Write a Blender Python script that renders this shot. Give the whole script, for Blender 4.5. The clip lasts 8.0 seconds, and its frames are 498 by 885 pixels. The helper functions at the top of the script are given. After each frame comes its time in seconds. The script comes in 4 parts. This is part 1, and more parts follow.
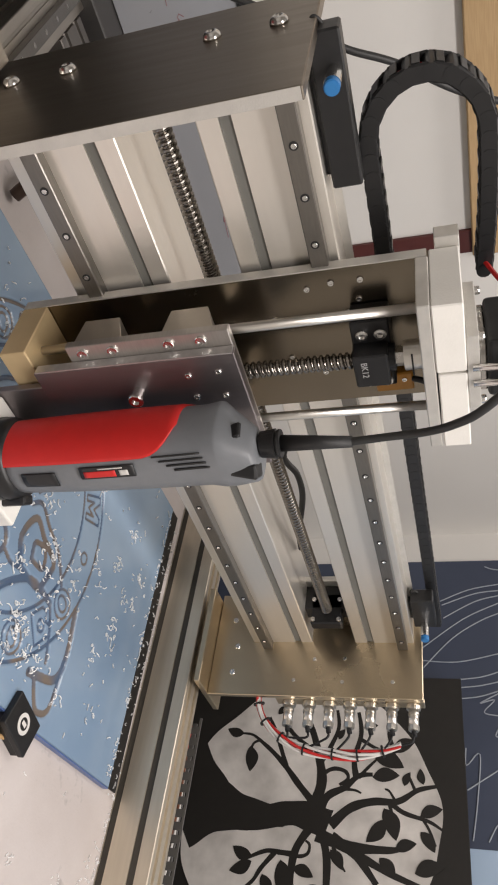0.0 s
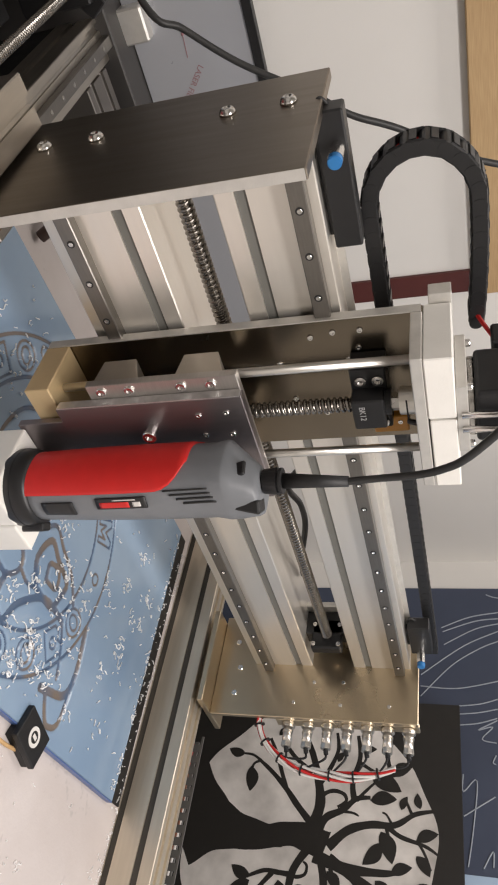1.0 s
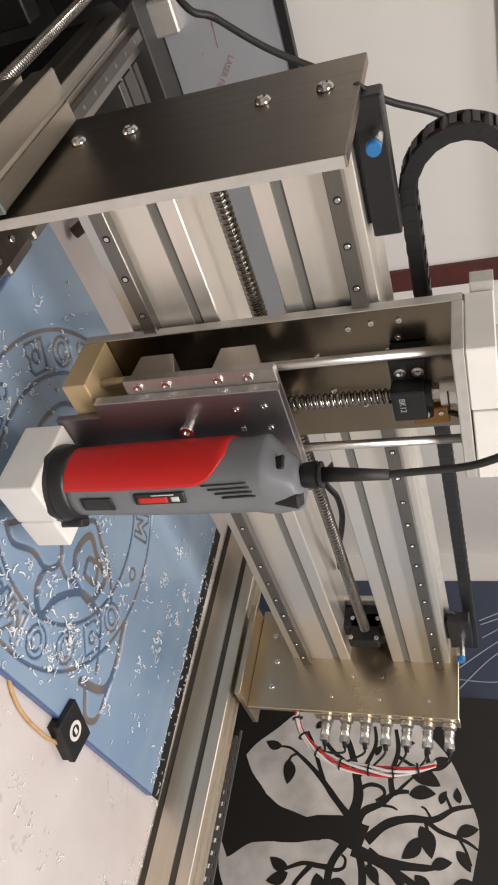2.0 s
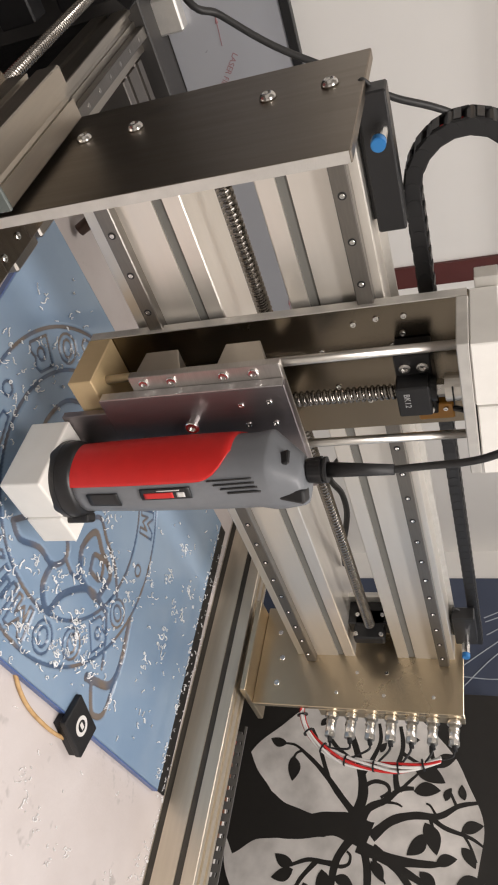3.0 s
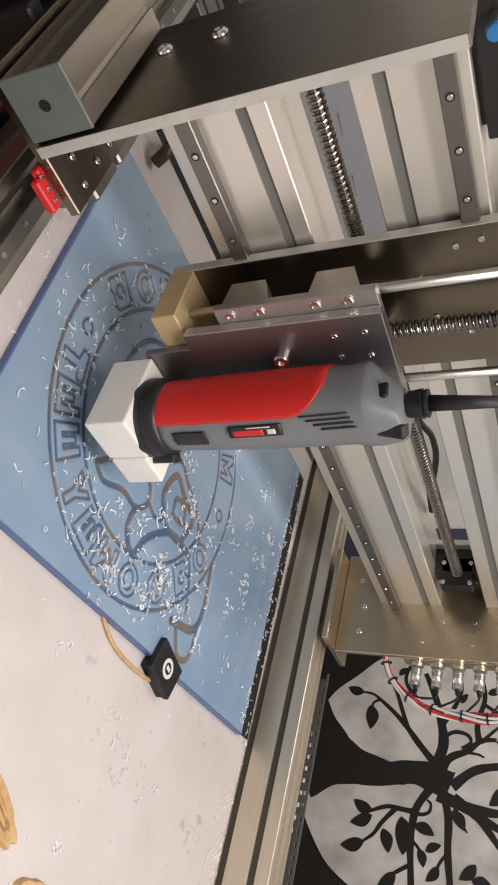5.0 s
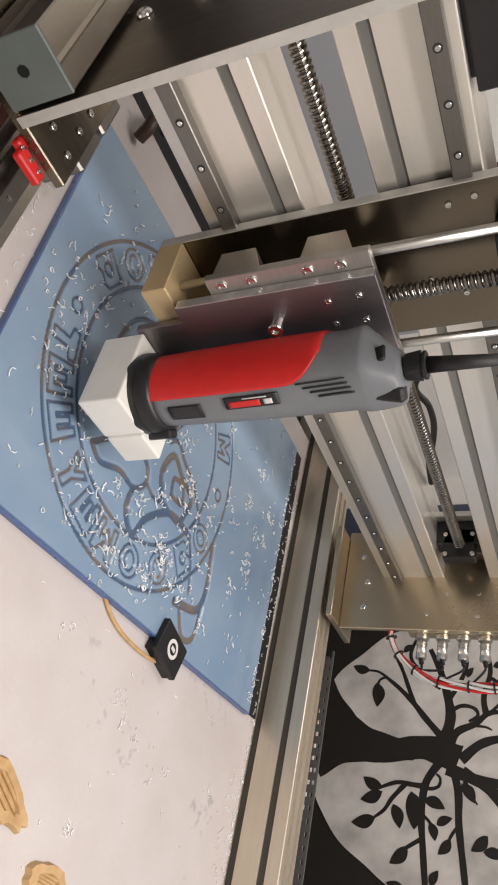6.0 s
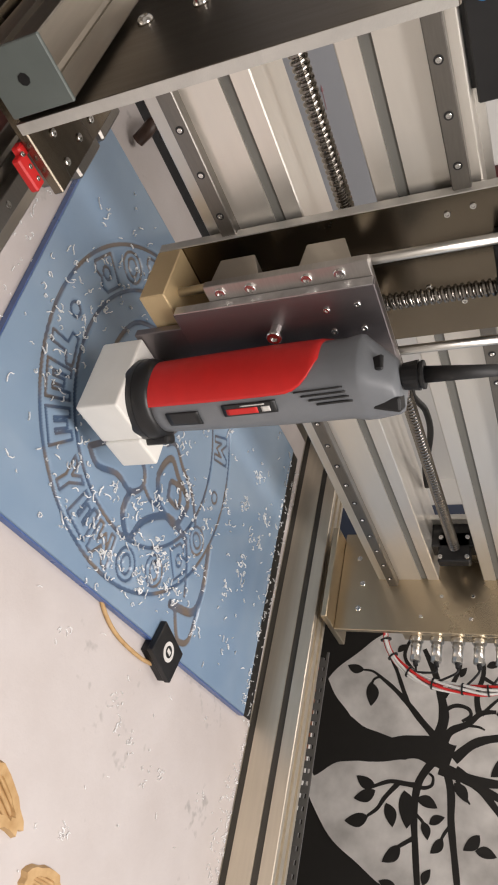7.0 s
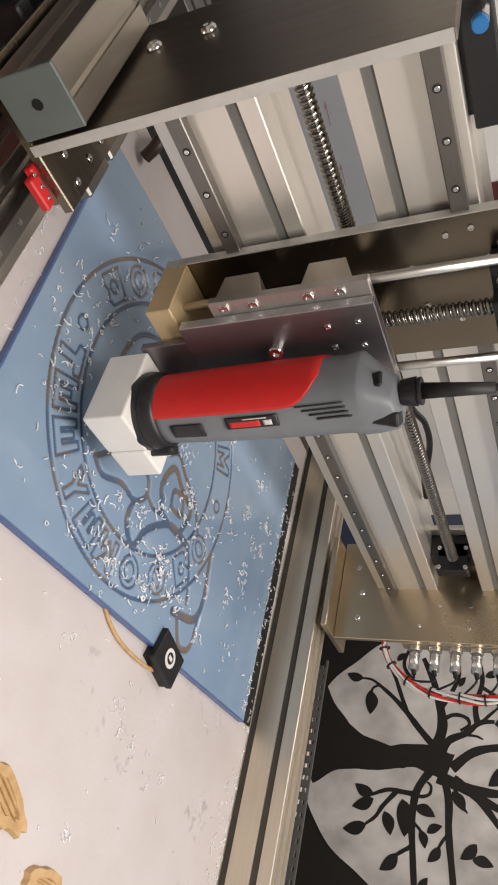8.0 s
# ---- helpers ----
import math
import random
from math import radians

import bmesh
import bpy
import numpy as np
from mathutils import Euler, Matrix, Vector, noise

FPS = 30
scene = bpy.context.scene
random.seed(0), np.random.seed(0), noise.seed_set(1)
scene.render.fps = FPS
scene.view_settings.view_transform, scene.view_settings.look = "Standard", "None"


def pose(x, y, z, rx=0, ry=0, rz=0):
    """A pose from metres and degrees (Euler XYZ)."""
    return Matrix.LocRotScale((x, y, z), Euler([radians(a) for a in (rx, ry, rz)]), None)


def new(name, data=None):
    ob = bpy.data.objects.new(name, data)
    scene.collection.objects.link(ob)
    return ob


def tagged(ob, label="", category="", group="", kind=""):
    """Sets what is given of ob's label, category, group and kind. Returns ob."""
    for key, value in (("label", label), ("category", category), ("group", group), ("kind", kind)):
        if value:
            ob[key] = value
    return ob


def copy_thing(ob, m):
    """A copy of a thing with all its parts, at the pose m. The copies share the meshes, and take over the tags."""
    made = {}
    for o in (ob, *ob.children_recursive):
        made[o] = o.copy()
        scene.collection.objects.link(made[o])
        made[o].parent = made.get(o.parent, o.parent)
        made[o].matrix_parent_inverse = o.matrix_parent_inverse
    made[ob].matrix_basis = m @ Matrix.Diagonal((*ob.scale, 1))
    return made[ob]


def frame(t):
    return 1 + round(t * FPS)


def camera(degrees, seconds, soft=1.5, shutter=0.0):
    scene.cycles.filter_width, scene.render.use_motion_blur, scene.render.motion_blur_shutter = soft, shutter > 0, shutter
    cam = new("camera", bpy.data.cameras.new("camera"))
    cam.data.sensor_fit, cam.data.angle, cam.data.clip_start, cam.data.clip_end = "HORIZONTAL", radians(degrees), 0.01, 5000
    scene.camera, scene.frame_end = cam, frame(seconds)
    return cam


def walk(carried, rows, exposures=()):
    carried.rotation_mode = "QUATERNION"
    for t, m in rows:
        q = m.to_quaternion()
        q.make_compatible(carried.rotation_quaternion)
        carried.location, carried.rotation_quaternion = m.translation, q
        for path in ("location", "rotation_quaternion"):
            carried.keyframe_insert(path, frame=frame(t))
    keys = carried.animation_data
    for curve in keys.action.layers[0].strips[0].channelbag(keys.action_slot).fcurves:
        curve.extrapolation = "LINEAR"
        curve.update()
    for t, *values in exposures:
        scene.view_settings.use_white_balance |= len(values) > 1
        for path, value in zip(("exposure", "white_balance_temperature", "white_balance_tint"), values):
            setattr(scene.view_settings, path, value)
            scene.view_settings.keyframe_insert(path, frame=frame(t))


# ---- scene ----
cam = camera(37.374, 8.0, 2.0)
PATH = (
    (0, -0.3424, -0.7280, 0.4397, 13.601, -73.488, 28.947),
    (0.5, -0.3924, -0.7543, 0.4652, 11.759, -74.587, 31.558),
    (1, -0.4034, -0.7540, 0.4661, 10.108, -72.998, 34.064),
    (1.5, -0.4014, -0.7471, 0.4549, 10.050, -70.843, 33.641),
    (3, -0.4009, -0.7543, 0.4533, 10.184, -70.246, 33.284),
    (3.5, -0.4022, -0.7546, 0.4333, 9.160, -68.134, 33.774),
    (4, -0.3908, -0.7638, 0.4065, 7.438, -65.949, 34.381),
    (5.5, -0.3494, -0.7429, 0.4016, 7.438, -65.201, 31.673),
    (6, -0.3402, -0.7595, 0.3948, 10.297, -65.233, 28.431),
    (6.5, -0.3453, -0.7473, 0.3957, 8.629, -64.913, 29.865),
    (7, -0.3520, -0.7500, 0.3943, 9.153, -65.658, 29.258),
    (7.5, -0.3642, -0.7512, 0.4005, 8.242, -65.214, 30.748),
    (8, -0.3731, -0.7580, 0.4053, 8.413, -65.536, 30.630),
)
walk(cam, [(t, pose(x, y, z, a, b, c)) for t, x, y, z, a, b, c in PATH], [(0, -0.08), (1, 0.0), (3, 0.03), (4, 0.06), (5.5, -0.05), (8, -0.06)])

# ---- light ----
world = bpy.data.worlds.new("world")
scene.world = world
world.use_nodes = True
world.node_tree.nodes["Background"].inputs["Color"].default_value = (0.55, 0.6, 0.7, 1)
world.node_tree.nodes["Background"].inputs["Strength"].default_value = 0.15


def ceiling_lamp(x, y, z, w, h, power, color):
    data = bpy.data.lights.new("ceiling_lamp_light", "AREA")
    data.shape, data.size, data.size_y, data.energy, data.color = "RECTANGLE", w, h, power, color
    ob = new("ceiling_lamp_light", data)
    ob.matrix_world = pose(x, y, z)
    return ob


ceiling_lamp(0.75, -1.3, 1.95, 1.3, 0.6, 28, (1.0, 0.936, 0.9))
ceiling_lamp(-0.6, -1.3, 1.95, 1.3, 0.5, 47, (1.0, 0.936, 0.9))
# unseen source, added to brighten the bed behind the beam
ceiling_lamp(0.6, 0.5, 1.95, 1.3, 0.4, 13, (1.0, 0.936, 0.9))


# ---- materials ----
def mat(name, color, rough=0.5, metal=0.0, second=None, scale=40.0, amount=0.5, bump=0.0, bump_scale=200.0,
        stretch=(1, 1, 1), rough_var=0.1, coat=0.0, per_object=0.0, trans=0.0):
    """A surface with two scales of colour change, uneven gloss and fine relief."""
    m = bpy.data.materials.new(name)
    m.use_nodes = True
    nt = m.node_tree
    nd, ln = nt.nodes, nt.links
    b = nd["Principled BSDF"]
    b.inputs["Metallic"].default_value = metal
    b.inputs["Coat Weight"].default_value = coat
    b.inputs["Transmission Weight"].default_value = trans
    tc = nd.new("ShaderNodeTexCoord")
    mp = nd.new("ShaderNodeMapping")
    mp.inputs["Scale"].default_value = stretch
    ln.new(tc.outputs["Object"], mp.inputs["Vector"])
    n1 = nd.new("ShaderNodeTexNoise")
    n1.inputs["Scale"].default_value = scale
    n1.inputs["Detail"].default_value = 6
    ln.new(mp.outputs["Vector"], n1.inputs["Vector"])
    n2 = nd.new("ShaderNodeTexNoise")
    n2.inputs["Scale"].default_value = scale * 0.13
    n2.inputs["Detail"].default_value = 3
    ln.new(tc.outputs["Object"], n2.inputs["Vector"])
    avg = nd.new("ShaderNodeMath")
    avg.operation = "MULTIPLY_ADD"
    avg.inputs[1].default_value = 0.5
    ln.new(n1.outputs["Fac"], avg.inputs[0])
    half = nd.new("ShaderNodeMath")
    half.operation = "MULTIPLY"
    half.inputs[1].default_value = 0.5
    ln.new(n2.outputs["Fac"], half.inputs[0])
    ln.new(half.outputs[0], avg.inputs[2])
    mix = nd.new("ShaderNodeMix")
    mix.data_type = "RGBA"
    second = second or tuple(c * (1 - 0.35 * amount) for c in color)
    mix.inputs["A"].default_value = (*color, 1)
    mix.inputs["B"].default_value = (*second, 1)
    ramp = nd.new("ShaderNodeMapRange")
    ramp.inputs["From Min"].default_value, ramp.inputs["From Max"].default_value = 0.35, 0.65
    ln.new(avg.outputs[0], ramp.inputs["Value"])
    ln.new(ramp.outputs["Result"], mix.inputs["Factor"])
    out = mix.outputs["Result"]
    if per_object:
        info = nd.new("ShaderNodeObjectInfo")
        hsv = nd.new("ShaderNodeHueSaturation")
        mr = nd.new("ShaderNodeMapRange")
        mr.inputs["To Min"].default_value, mr.inputs["To Max"].default_value = 1 - per_object, 1 + per_object
        ln.new(info.outputs["Random"], mr.inputs["Value"])
        ln.new(mr.outputs["Result"], hsv.inputs["Value"])
        ln.new(out, hsv.inputs["Color"])
        out = hsv.outputs["Color"]
    ln.new(out, b.inputs["Base Color"])
    rr = nd.new("ShaderNodeMapRange")
    rr.inputs["To Min"].default_value, rr.inputs["To Max"].default_value = max(0.02, rough - rough_var), min(1, rough + rough_var)
    ln.new(n1.outputs["Fac"], rr.inputs["Value"])
    ln.new(rr.outputs["Result"], b.inputs["Roughness"])
    if bump:
        n3 = nd.new("ShaderNodeTexNoise")
        n3.inputs["Scale"].default_value = bump_scale
        n3.inputs["Detail"].default_value = 4
        ln.new(mp.outputs["Vector"], n3.inputs["Vector"])
        bp = nd.new("ShaderNodeBump")
        bp.inputs["Strength"].default_value = bump
        bp.inputs["Distance"].default_value = 0.002
        ln.new(n3.outputs["Fac"], bp.inputs["Height"])
        ln.new(bp.outputs["Normal"], b.inputs["Normal"])
    return m


ALU = mat("anodised_aluminium", (0.87, 0.83, 0.765), 0.33, 0.78, scale=8, amount=0.12, bump=0.008, bump_scale=300, stretch=(1, 12, 12), rough_var=0.03)
ALU_Y = mat("anodised_aluminium_lengthwise", (0.70, 0.625, 0.505), 0.38, 0.7, scale=10, amount=0.3, bump=0.015, bump_scale=300, stretch=(12, 1, 12))
# base lowered to hold the dark reflections of the back plate
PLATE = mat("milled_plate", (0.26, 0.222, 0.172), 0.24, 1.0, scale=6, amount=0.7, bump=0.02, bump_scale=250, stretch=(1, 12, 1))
EDGE = mat("sawn_plate_edge", (0.74, 0.72, 0.68), 0.45, 0.7, scale=60, amount=0.4, bump=0.15, bump_scale=500)
STEEL = mat("ground_steel", (0.5, 0.48, 0.45), 0.28, 1.0, scale=50, amount=0.3)
CHROME = mat("chromed_steel", (0.78, 0.77, 0.75), 0.2, 1.0, scale=50, amount=0.15, rough_var=0.08)
SCREW = mat("ballscrew_steel", (0.30, 0.28, 0.255), 0.2, 1.0, scale=80, amount=0.3)
BLACK = mat("black_oxide", (0.015, 0.015, 0.016), 0.45, 0.2, scale=60, amount=0.6, bump=0.1, bump_scale=600)
RUBBER = mat("black_rubber", (0.02, 0.02, 0.021), 0.55, 0, scale=60, amount=0.6)
NYLON = mat("black_nylon", (0.014, 0.014, 0.015), 0.4, 0, scale=60, amount=0.5)
SLOT = mat("grey_slot_strip", (0.19, 0.188, 0.172), 0.5, 0.2, scale=20, amount=0.3)
WHITE_PLASTIC = mat("milled_white_plastic", (0.86, 0.84, 0.79), 0.5, 0, scale=30, amount=0.2, bump=0.1, bump_scale=300)
TOOL_GREY = mat("grey_tool_housing", (0.19, 0.2, 0.215), 0.42, 0, scale=60, amount=0.3, bump=0.08, bump_scale=900)
TOOL_RED = mat("red_tool_housing", (0.62, 0.02, 0.018), 0.45, 0, scale=60, amount=0.3, bump=0.05, bump_scale=900)
BLUE_SHEET = mat("blue_protective_sheet", (0.29, 0.385, 0.49), 0.09, 0, second=(0.185, 0.275, 0.4), scale=4, bump=0.012, bump_scale=40)
TABLE = mat("pale_spoilboard", (0.58, 0.535, 0.52), 0.65, 0, second=(0.51, 0.46, 0.44), scale=10, bump=0.25, bump_scale=140)
WALL = mat("white_wall_paint", (0.8, 0.78, 0.745), 0.75, 0, scale=4, amount=0.12, bump=0.08, bump_scale=300)
MURAL = mat("blue_grey_paint", (0.055, 0.07, 0.115), 0.6, 0, scale=5, amount=0.5, bump=0.05)
PINE = mat("pine_lath", (0.55, 0.38, 0.2), 0.6, 0, second=(0.42, 0.27, 0.13), scale=20, stretch=(1, 20, 20), bump=0.1)
MAROON = mat("maroon_strip", (0.09, 0.018, 0.015), 0.5, 0, scale=20, amount=0.4)
PANEL_BLACK = mat("black_panel", (0.015, 0.013, 0.011), 0.6, 0, scale=20, amount=0.4)
PANEL_SILVER = mat("silver_grey_panel", (0.88, 0.84, 0.80), 0.5, 0.1, second=(0.34, 0.32, 0.30), scale=9)
FLOOR = mat("dark_floor", (0.1, 0.09, 0.08), 0.6, 0, scale=8, amount=0.6)
FILM = mat("grey_film_sheet", (0.42, 0.43, 0.46), 0.3, 0.2, scale=5, amount=0.2)
BLUE_CAP = mat("blue_sensor_cap", (0.03, 0.2, 0.5), 0.4, 0)
RED = mat("red_plastic", (0.6, 0.02, 0.02), 0.4, 0)
WHITE_WIRE = mat("white_wire", (0.75, 0.73, 0.7), 0.45, 0)
GREENGREY = mat("grey_green_end_cap", (0.13, 0.15, 0.14), 0.5, 0, scale=30, amount=0.4)

# left end plate: the dark room it mirrors is mixed into the base
PLATE_DARK = mat("dark_reflection_plate", (0.27, 0.235, 0.195), 0.36, 1.0, scale=6, amount=0.3, bump=0.04, bump_scale=250, stretch=(1, 14, 1))
RAIL = mat("dark_rail_steel", (0.24, 0.225, 0.205), 0.33, 0.9, scale=40, amount=0.4, stretch=(1, 10, 10))
# near-black for flat patches that paint the shade of recesses, slits and vents
HOLE = mat("dark_recess", (0.02, 0.02, 0.02), 0.6, 0)
DARK_BROWN = mat("dark_brown_sleeve", (0.06, 0.03, 0.02), 0.4, 0)
WARM_EDGE = mat("amber_milled_plate", (0.7, 0.53, 0.3), 0.45, 0.4, scale=20, amount=0.5, bump=0.1)
WARM_ALU = mat("satin_bearing_alu", (0.55, 0.5, 0.43), 0.4, 0.9, scale=30, amount=0.3)
EDGE_FINE = mat("brushed_slide_plate", (0.58, 0.55, 0.52), 0.35, 0.9, scale=40, amount=0.4, stretch=(1, 1, 12), bump=0.05)
SCUFFED = mat("scuffed_rim", (0.75, 0.73, 0.72), 0.4, 0.8, scale=90, amount=0.8, bump=0.2)
PRINT = mat("pale_grey_print", (0.4, 0.4, 0.4), 0.6, 0)
NICKEL = mat("nickel_plating", (0.74, 0.71, 0.66), 0.34, 1.0, scale=60, amount=0.3)
# rear profile's aluminium, its base darkened to carry the shade back there
SHADE_FRAME = mat("shade_grey_aluminium", (0.2, 0.185, 0.17), 0.45, 0.8, scale=12, amount=0.4)
# darker copy of the aluminium: the left side's shade is in the base colour
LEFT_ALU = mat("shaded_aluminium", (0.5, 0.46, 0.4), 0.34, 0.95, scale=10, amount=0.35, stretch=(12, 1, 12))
# right end plate: golden reflections tinted into the base
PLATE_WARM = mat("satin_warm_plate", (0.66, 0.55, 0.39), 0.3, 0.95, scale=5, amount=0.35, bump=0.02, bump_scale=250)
# near-black strip colour that paints the shade inside the side profile's slots
SLOT_SHADE = mat("slot_shade_strip", (0.07, 0.063, 0.052), 0.5, 0.2, scale=20, amount=0.3)
BENCH = mat("grey_bench_paint", (0.045, 0.042, 0.04), 0.5, 0, scale=6, amount=0.4)
PALE_BLUE = mat("pale_blue_paint", (0.42, 0.55, 0.72), 0.6, 0, scale=5, amount=0.2)
CHALK = mat("white_line_paint", (0.4, 0.44, 0.5), 0.7, 0)
FILM_PRINT = mat("red_film_print", (0.32, 0.16, 0.17), 0.5, 0)
DARK_RED = mat("dull_red_plastic", (0.17, 0.015, 0.018), 0.5, 0, scale=10, amount=0.5)
DUCT = mat("grey_duct_plastic", (0.1, 0.097, 0.093), 0.5, 0, scale=40, amount=0.3)
COPPER = mat("brown_wire", (0.25, 0.1, 0.05), 0.4, 0)
BLUE_EDGE = mat("deep_blue_film_edge", (0.08, 0.14, 0.34), 0.3, 0)
SHAVING = mat("white_shaving", (0.95, 0.95, 0.95), 0.5, 0)
TAN = mat("tan_wood", (0.6, 0.4, 0.2), 0.6, 0, second=(0.42, 0.25, 0.1), scale=60, bump=0.2)
AMBER = mat("amber_plastic", (0.5, 0.22, 0.02), 0.35, 0)
DARK_ALU = mat("dark_alu_reflective", (0.3, 0.27, 0.275), 0.45, 1.0, scale=8, amount=0.3, stretch=(12, 1, 1))
CABLE = mat("black_cable_sheath", (0.03, 0.03, 0.03), 0.5, 0, scale=60, amount=0.4)

# grey smudges and pits on the bed
_t = TABLE.node_tree
_p = _t.nodes["Principled BSDF"]
_base = _p.inputs["Base Color"].links[0].from_socket
_co = _t.nodes.new("ShaderNodeTexCoord")
_n1 = _t.nodes.new("ShaderNodeTexNoise")
_n1.inputs["Scale"].default_value, _n1.inputs["Detail"].default_value = 42, 2
_n2 = _t.nodes.new("ShaderNodeTexNoise")
_n2.inputs["Scale"].default_value, _n2.inputs["Detail"].default_value = 7, 1
_t.links.new(_co.outputs["Object"], _n1.inputs["Vector"])
_t.links.new(_co.outputs["Object"], _n2.inputs["Vector"])
_mu = _t.nodes.new("ShaderNodeMath")
_mu.operation = "MULTIPLY"
_t.links.new(_n1.outputs["Fac"], _mu.inputs[0])
_t.links.new(_n2.outputs["Fac"], _mu.inputs[1])
_sm = _t.nodes.new("ShaderNodeMapRange")
_sm.inputs["From Min"].default_value, _sm.inputs["From Max"].default_value = 0.37, 0.46
_t.links.new(_mu.outputs[0], _sm.inputs["Value"])
_dm = _t.nodes.new("ShaderNodeMix")
_dm.data_type = "RGBA"
_dm.inputs["B"].default_value = (0.4, 0.37, 0.355, 1)
_t.links.new(_sm.outputs["Result"], _dm.inputs["Factor"])
_t.links.new(_base, _dm.inputs["A"])
_t.links.new(_dm.outputs["Result"], _p.inputs["Base Color"])

# the sheet's grooves show the darker, brownish core
_nt = BLUE_SHEET.node_tree
_b = _nt.nodes["Principled BSDF"]
_src = _b.inputs["Base Color"].links[0].from_socket
_tc = _nt.nodes.new("ShaderNodeTexCoord")
_sep = _nt.nodes.new("ShaderNodeSeparateXYZ")
_nt.links.new(_tc.outputs["Object"], _sep.inputs[0])
_mr = _nt.nodes.new("ShaderNodeMapRange")
_mr.inputs["From Min"].default_value, _mr.inputs["From Max"].default_value = -0.0007, -0.0025
_nt.links.new(_sep.outputs["Z"], _mr.inputs["Value"])
_ns = _nt.nodes.new("ShaderNodeTexNoise")
_ns.inputs["Scale"].default_value = 9
_nt.links.new(_tc.outputs["Object"], _ns.inputs["Vector"])
_cr = _nt.nodes.new("ShaderNodeMix")
_cr.data_type = "RGBA"
_cr.inputs["A"].default_value, _cr.inputs["B"].default_value = (0.075, 0.115, 0.19, 1), (0.17, 0.14, 0.12, 1)
_st = _nt.nodes.new("ShaderNodeMapRange")
_st.inputs["From Min"].default_value, _st.inputs["From Max"].default_value = 0.45, 0.58
_nt.links.new(_ns.outputs["Fac"], _st.inputs["Value"])
_nt.links.new(_st.outputs["Result"], _cr.inputs["Factor"])
_mx = _nt.nodes.new("ShaderNodeMix")
_mx.data_type = "RGBA"
_nt.links.new(_mr.outputs["Result"], _mx.inputs["Factor"])
_nt.links.new(_src, _mx.inputs["A"])
_nt.links.new(_cr.outputs["Result"], _mx.inputs["B"])
_nt.links.new(_mx.outputs["Result"], _b.inputs["Base Color"])


# ---- mesh helpers ----
def mesh_of(bm, name, material, smooth=False):
    me = bpy.data.meshes.new(name)
    bmesh.ops.recalc_face_normals(bm, faces=bm.faces[:])
    bm.to_mesh(me)
    bm.free()
    for m in (material if isinstance(material, (list, tuple)) else [material]):
        me.materials.append(m)
    if smooth:
        for p in me.polygons:
            p.use_smooth = True
    return me


def thing(name, label, category, at=(0, 0, 0), group="", kind=""):
    ob = new(name)
    ob.empty_display_size = 0.02
    ob.location = at
    return tagged(ob, label, category, group, kind)


def part(name, bm, material, parent=None, label="", smooth=False):
    ob = new(name, mesh_of(bm, name, material, smooth))
    if parent is not None:
        ob.parent = parent
        if parent.parent is None:
            ob.matrix_parent_inverse = Matrix.Translation(-parent.location)
    return tagged(ob, label)


def solo(name, bm, material, label, category, kind="", group="", smooth=False):
    return tagged(new(name, mesh_of(bm, name, material, smooth)), label, category, group, kind)


def box(x0, x1, y0, y1, z0, z1, bevel=0.0006, bm=None, seg=1):
    own = bmesh.new()
    r = bmesh.ops.create_cube(own, size=1)
    bmesh.ops.transform(own, matrix=Matrix.LocRotScale(((x0 + x1) / 2, (y0 + y1) / 2, (z0 + z1) / 2), None, (x1 - x0, y1 - y0, z1 - z0)), verts=r["verts"])
    if bevel:
        bmesh.ops.bevel(own, geom=own.edges[:], offset=bevel, segments=seg, affect="EDGES", profile=0.5)
    return merge(bm, own)


def merge(bm, own):
    if bm is None:
        return own
    me = bpy.data.meshes.new("tmp")
    own.to_mesh(me)
    own.free()
    bm.from_mesh(me)
    bpy.data.meshes.remove(me)
    return bm


def turned(bm, m):
    bmesh.ops.transform(bm, matrix=m, verts=bm.verts[:])
    return bm


def axis_to(direction):
    return Vector(direction).to_track_quat("Z", "Y").to_matrix().to_4x4()


def rod(a, b, r, seg=20, bevel=0.0, bm=None, r2=None):
    a, b = Vector(a), Vector(b)
    own = bmesh.new()
    bmesh.ops.create_cone(own, cap_ends=True, segments=seg, radius1=r, radius2=r if r2 is None else r2, depth=(b - a).length)
    if bevel:
        bmesh.ops.bevel(own, geom=[e for e in own.edges if len(e.link_faces) == 2 and e.calc_face_angle(0) > 1.0], offset=bevel, segments=2, affect="EDGES")
    turned(own, Matrix.Translation((a + b) / 2) @ axis_to(b - a))
    return merge(bm, own)


def lathe(profile, seg=32, bm=None):
    """A turned body round z from (radius, height) pairs."""
    own = bmesh.new()
    rings = [[own.verts.new((r * math.cos(2 * math.pi * i / seg), r * math.sin(2 * math.pi * i / seg), z)) for i in range(seg)] for r, z in profile]
    for p, q in zip(rings, rings[1:]):
        for i in range(seg):
            own.faces.new((p[i], p[(i + 1) % seg], q[(i + 1) % seg], q[i]))
    own.faces.new(rings[0][::-1])
    own.faces.new(rings[-1])
    return merge(bm, own)


def extrude(outline, x0, x1, bevel=0.0):
    """A prism along x from an outline of (y, z) points."""
    bm = bmesh.new()
    a = [bm.verts.new((x0, y, z)) for y, z in outline]
    b = [bm.verts.new((x1, y, z)) for y, z in outline]
    n = len(a)
    for i in range(n):
        bm.faces.new((a[i], a[(i + 1) % n], b[(i + 1) % n], b[i]))
    bm.faces.new(a[::-1])
    bm.faces.new(b)
    if bevel:
        bmesh.ops.bevel(bm, geom=[e for e in bm.edges if abs(e.verts[0].co.x - e.verts[1].co.x) > 1e-6], offset=bevel, segments=2, affect="EDGES")
    return bm


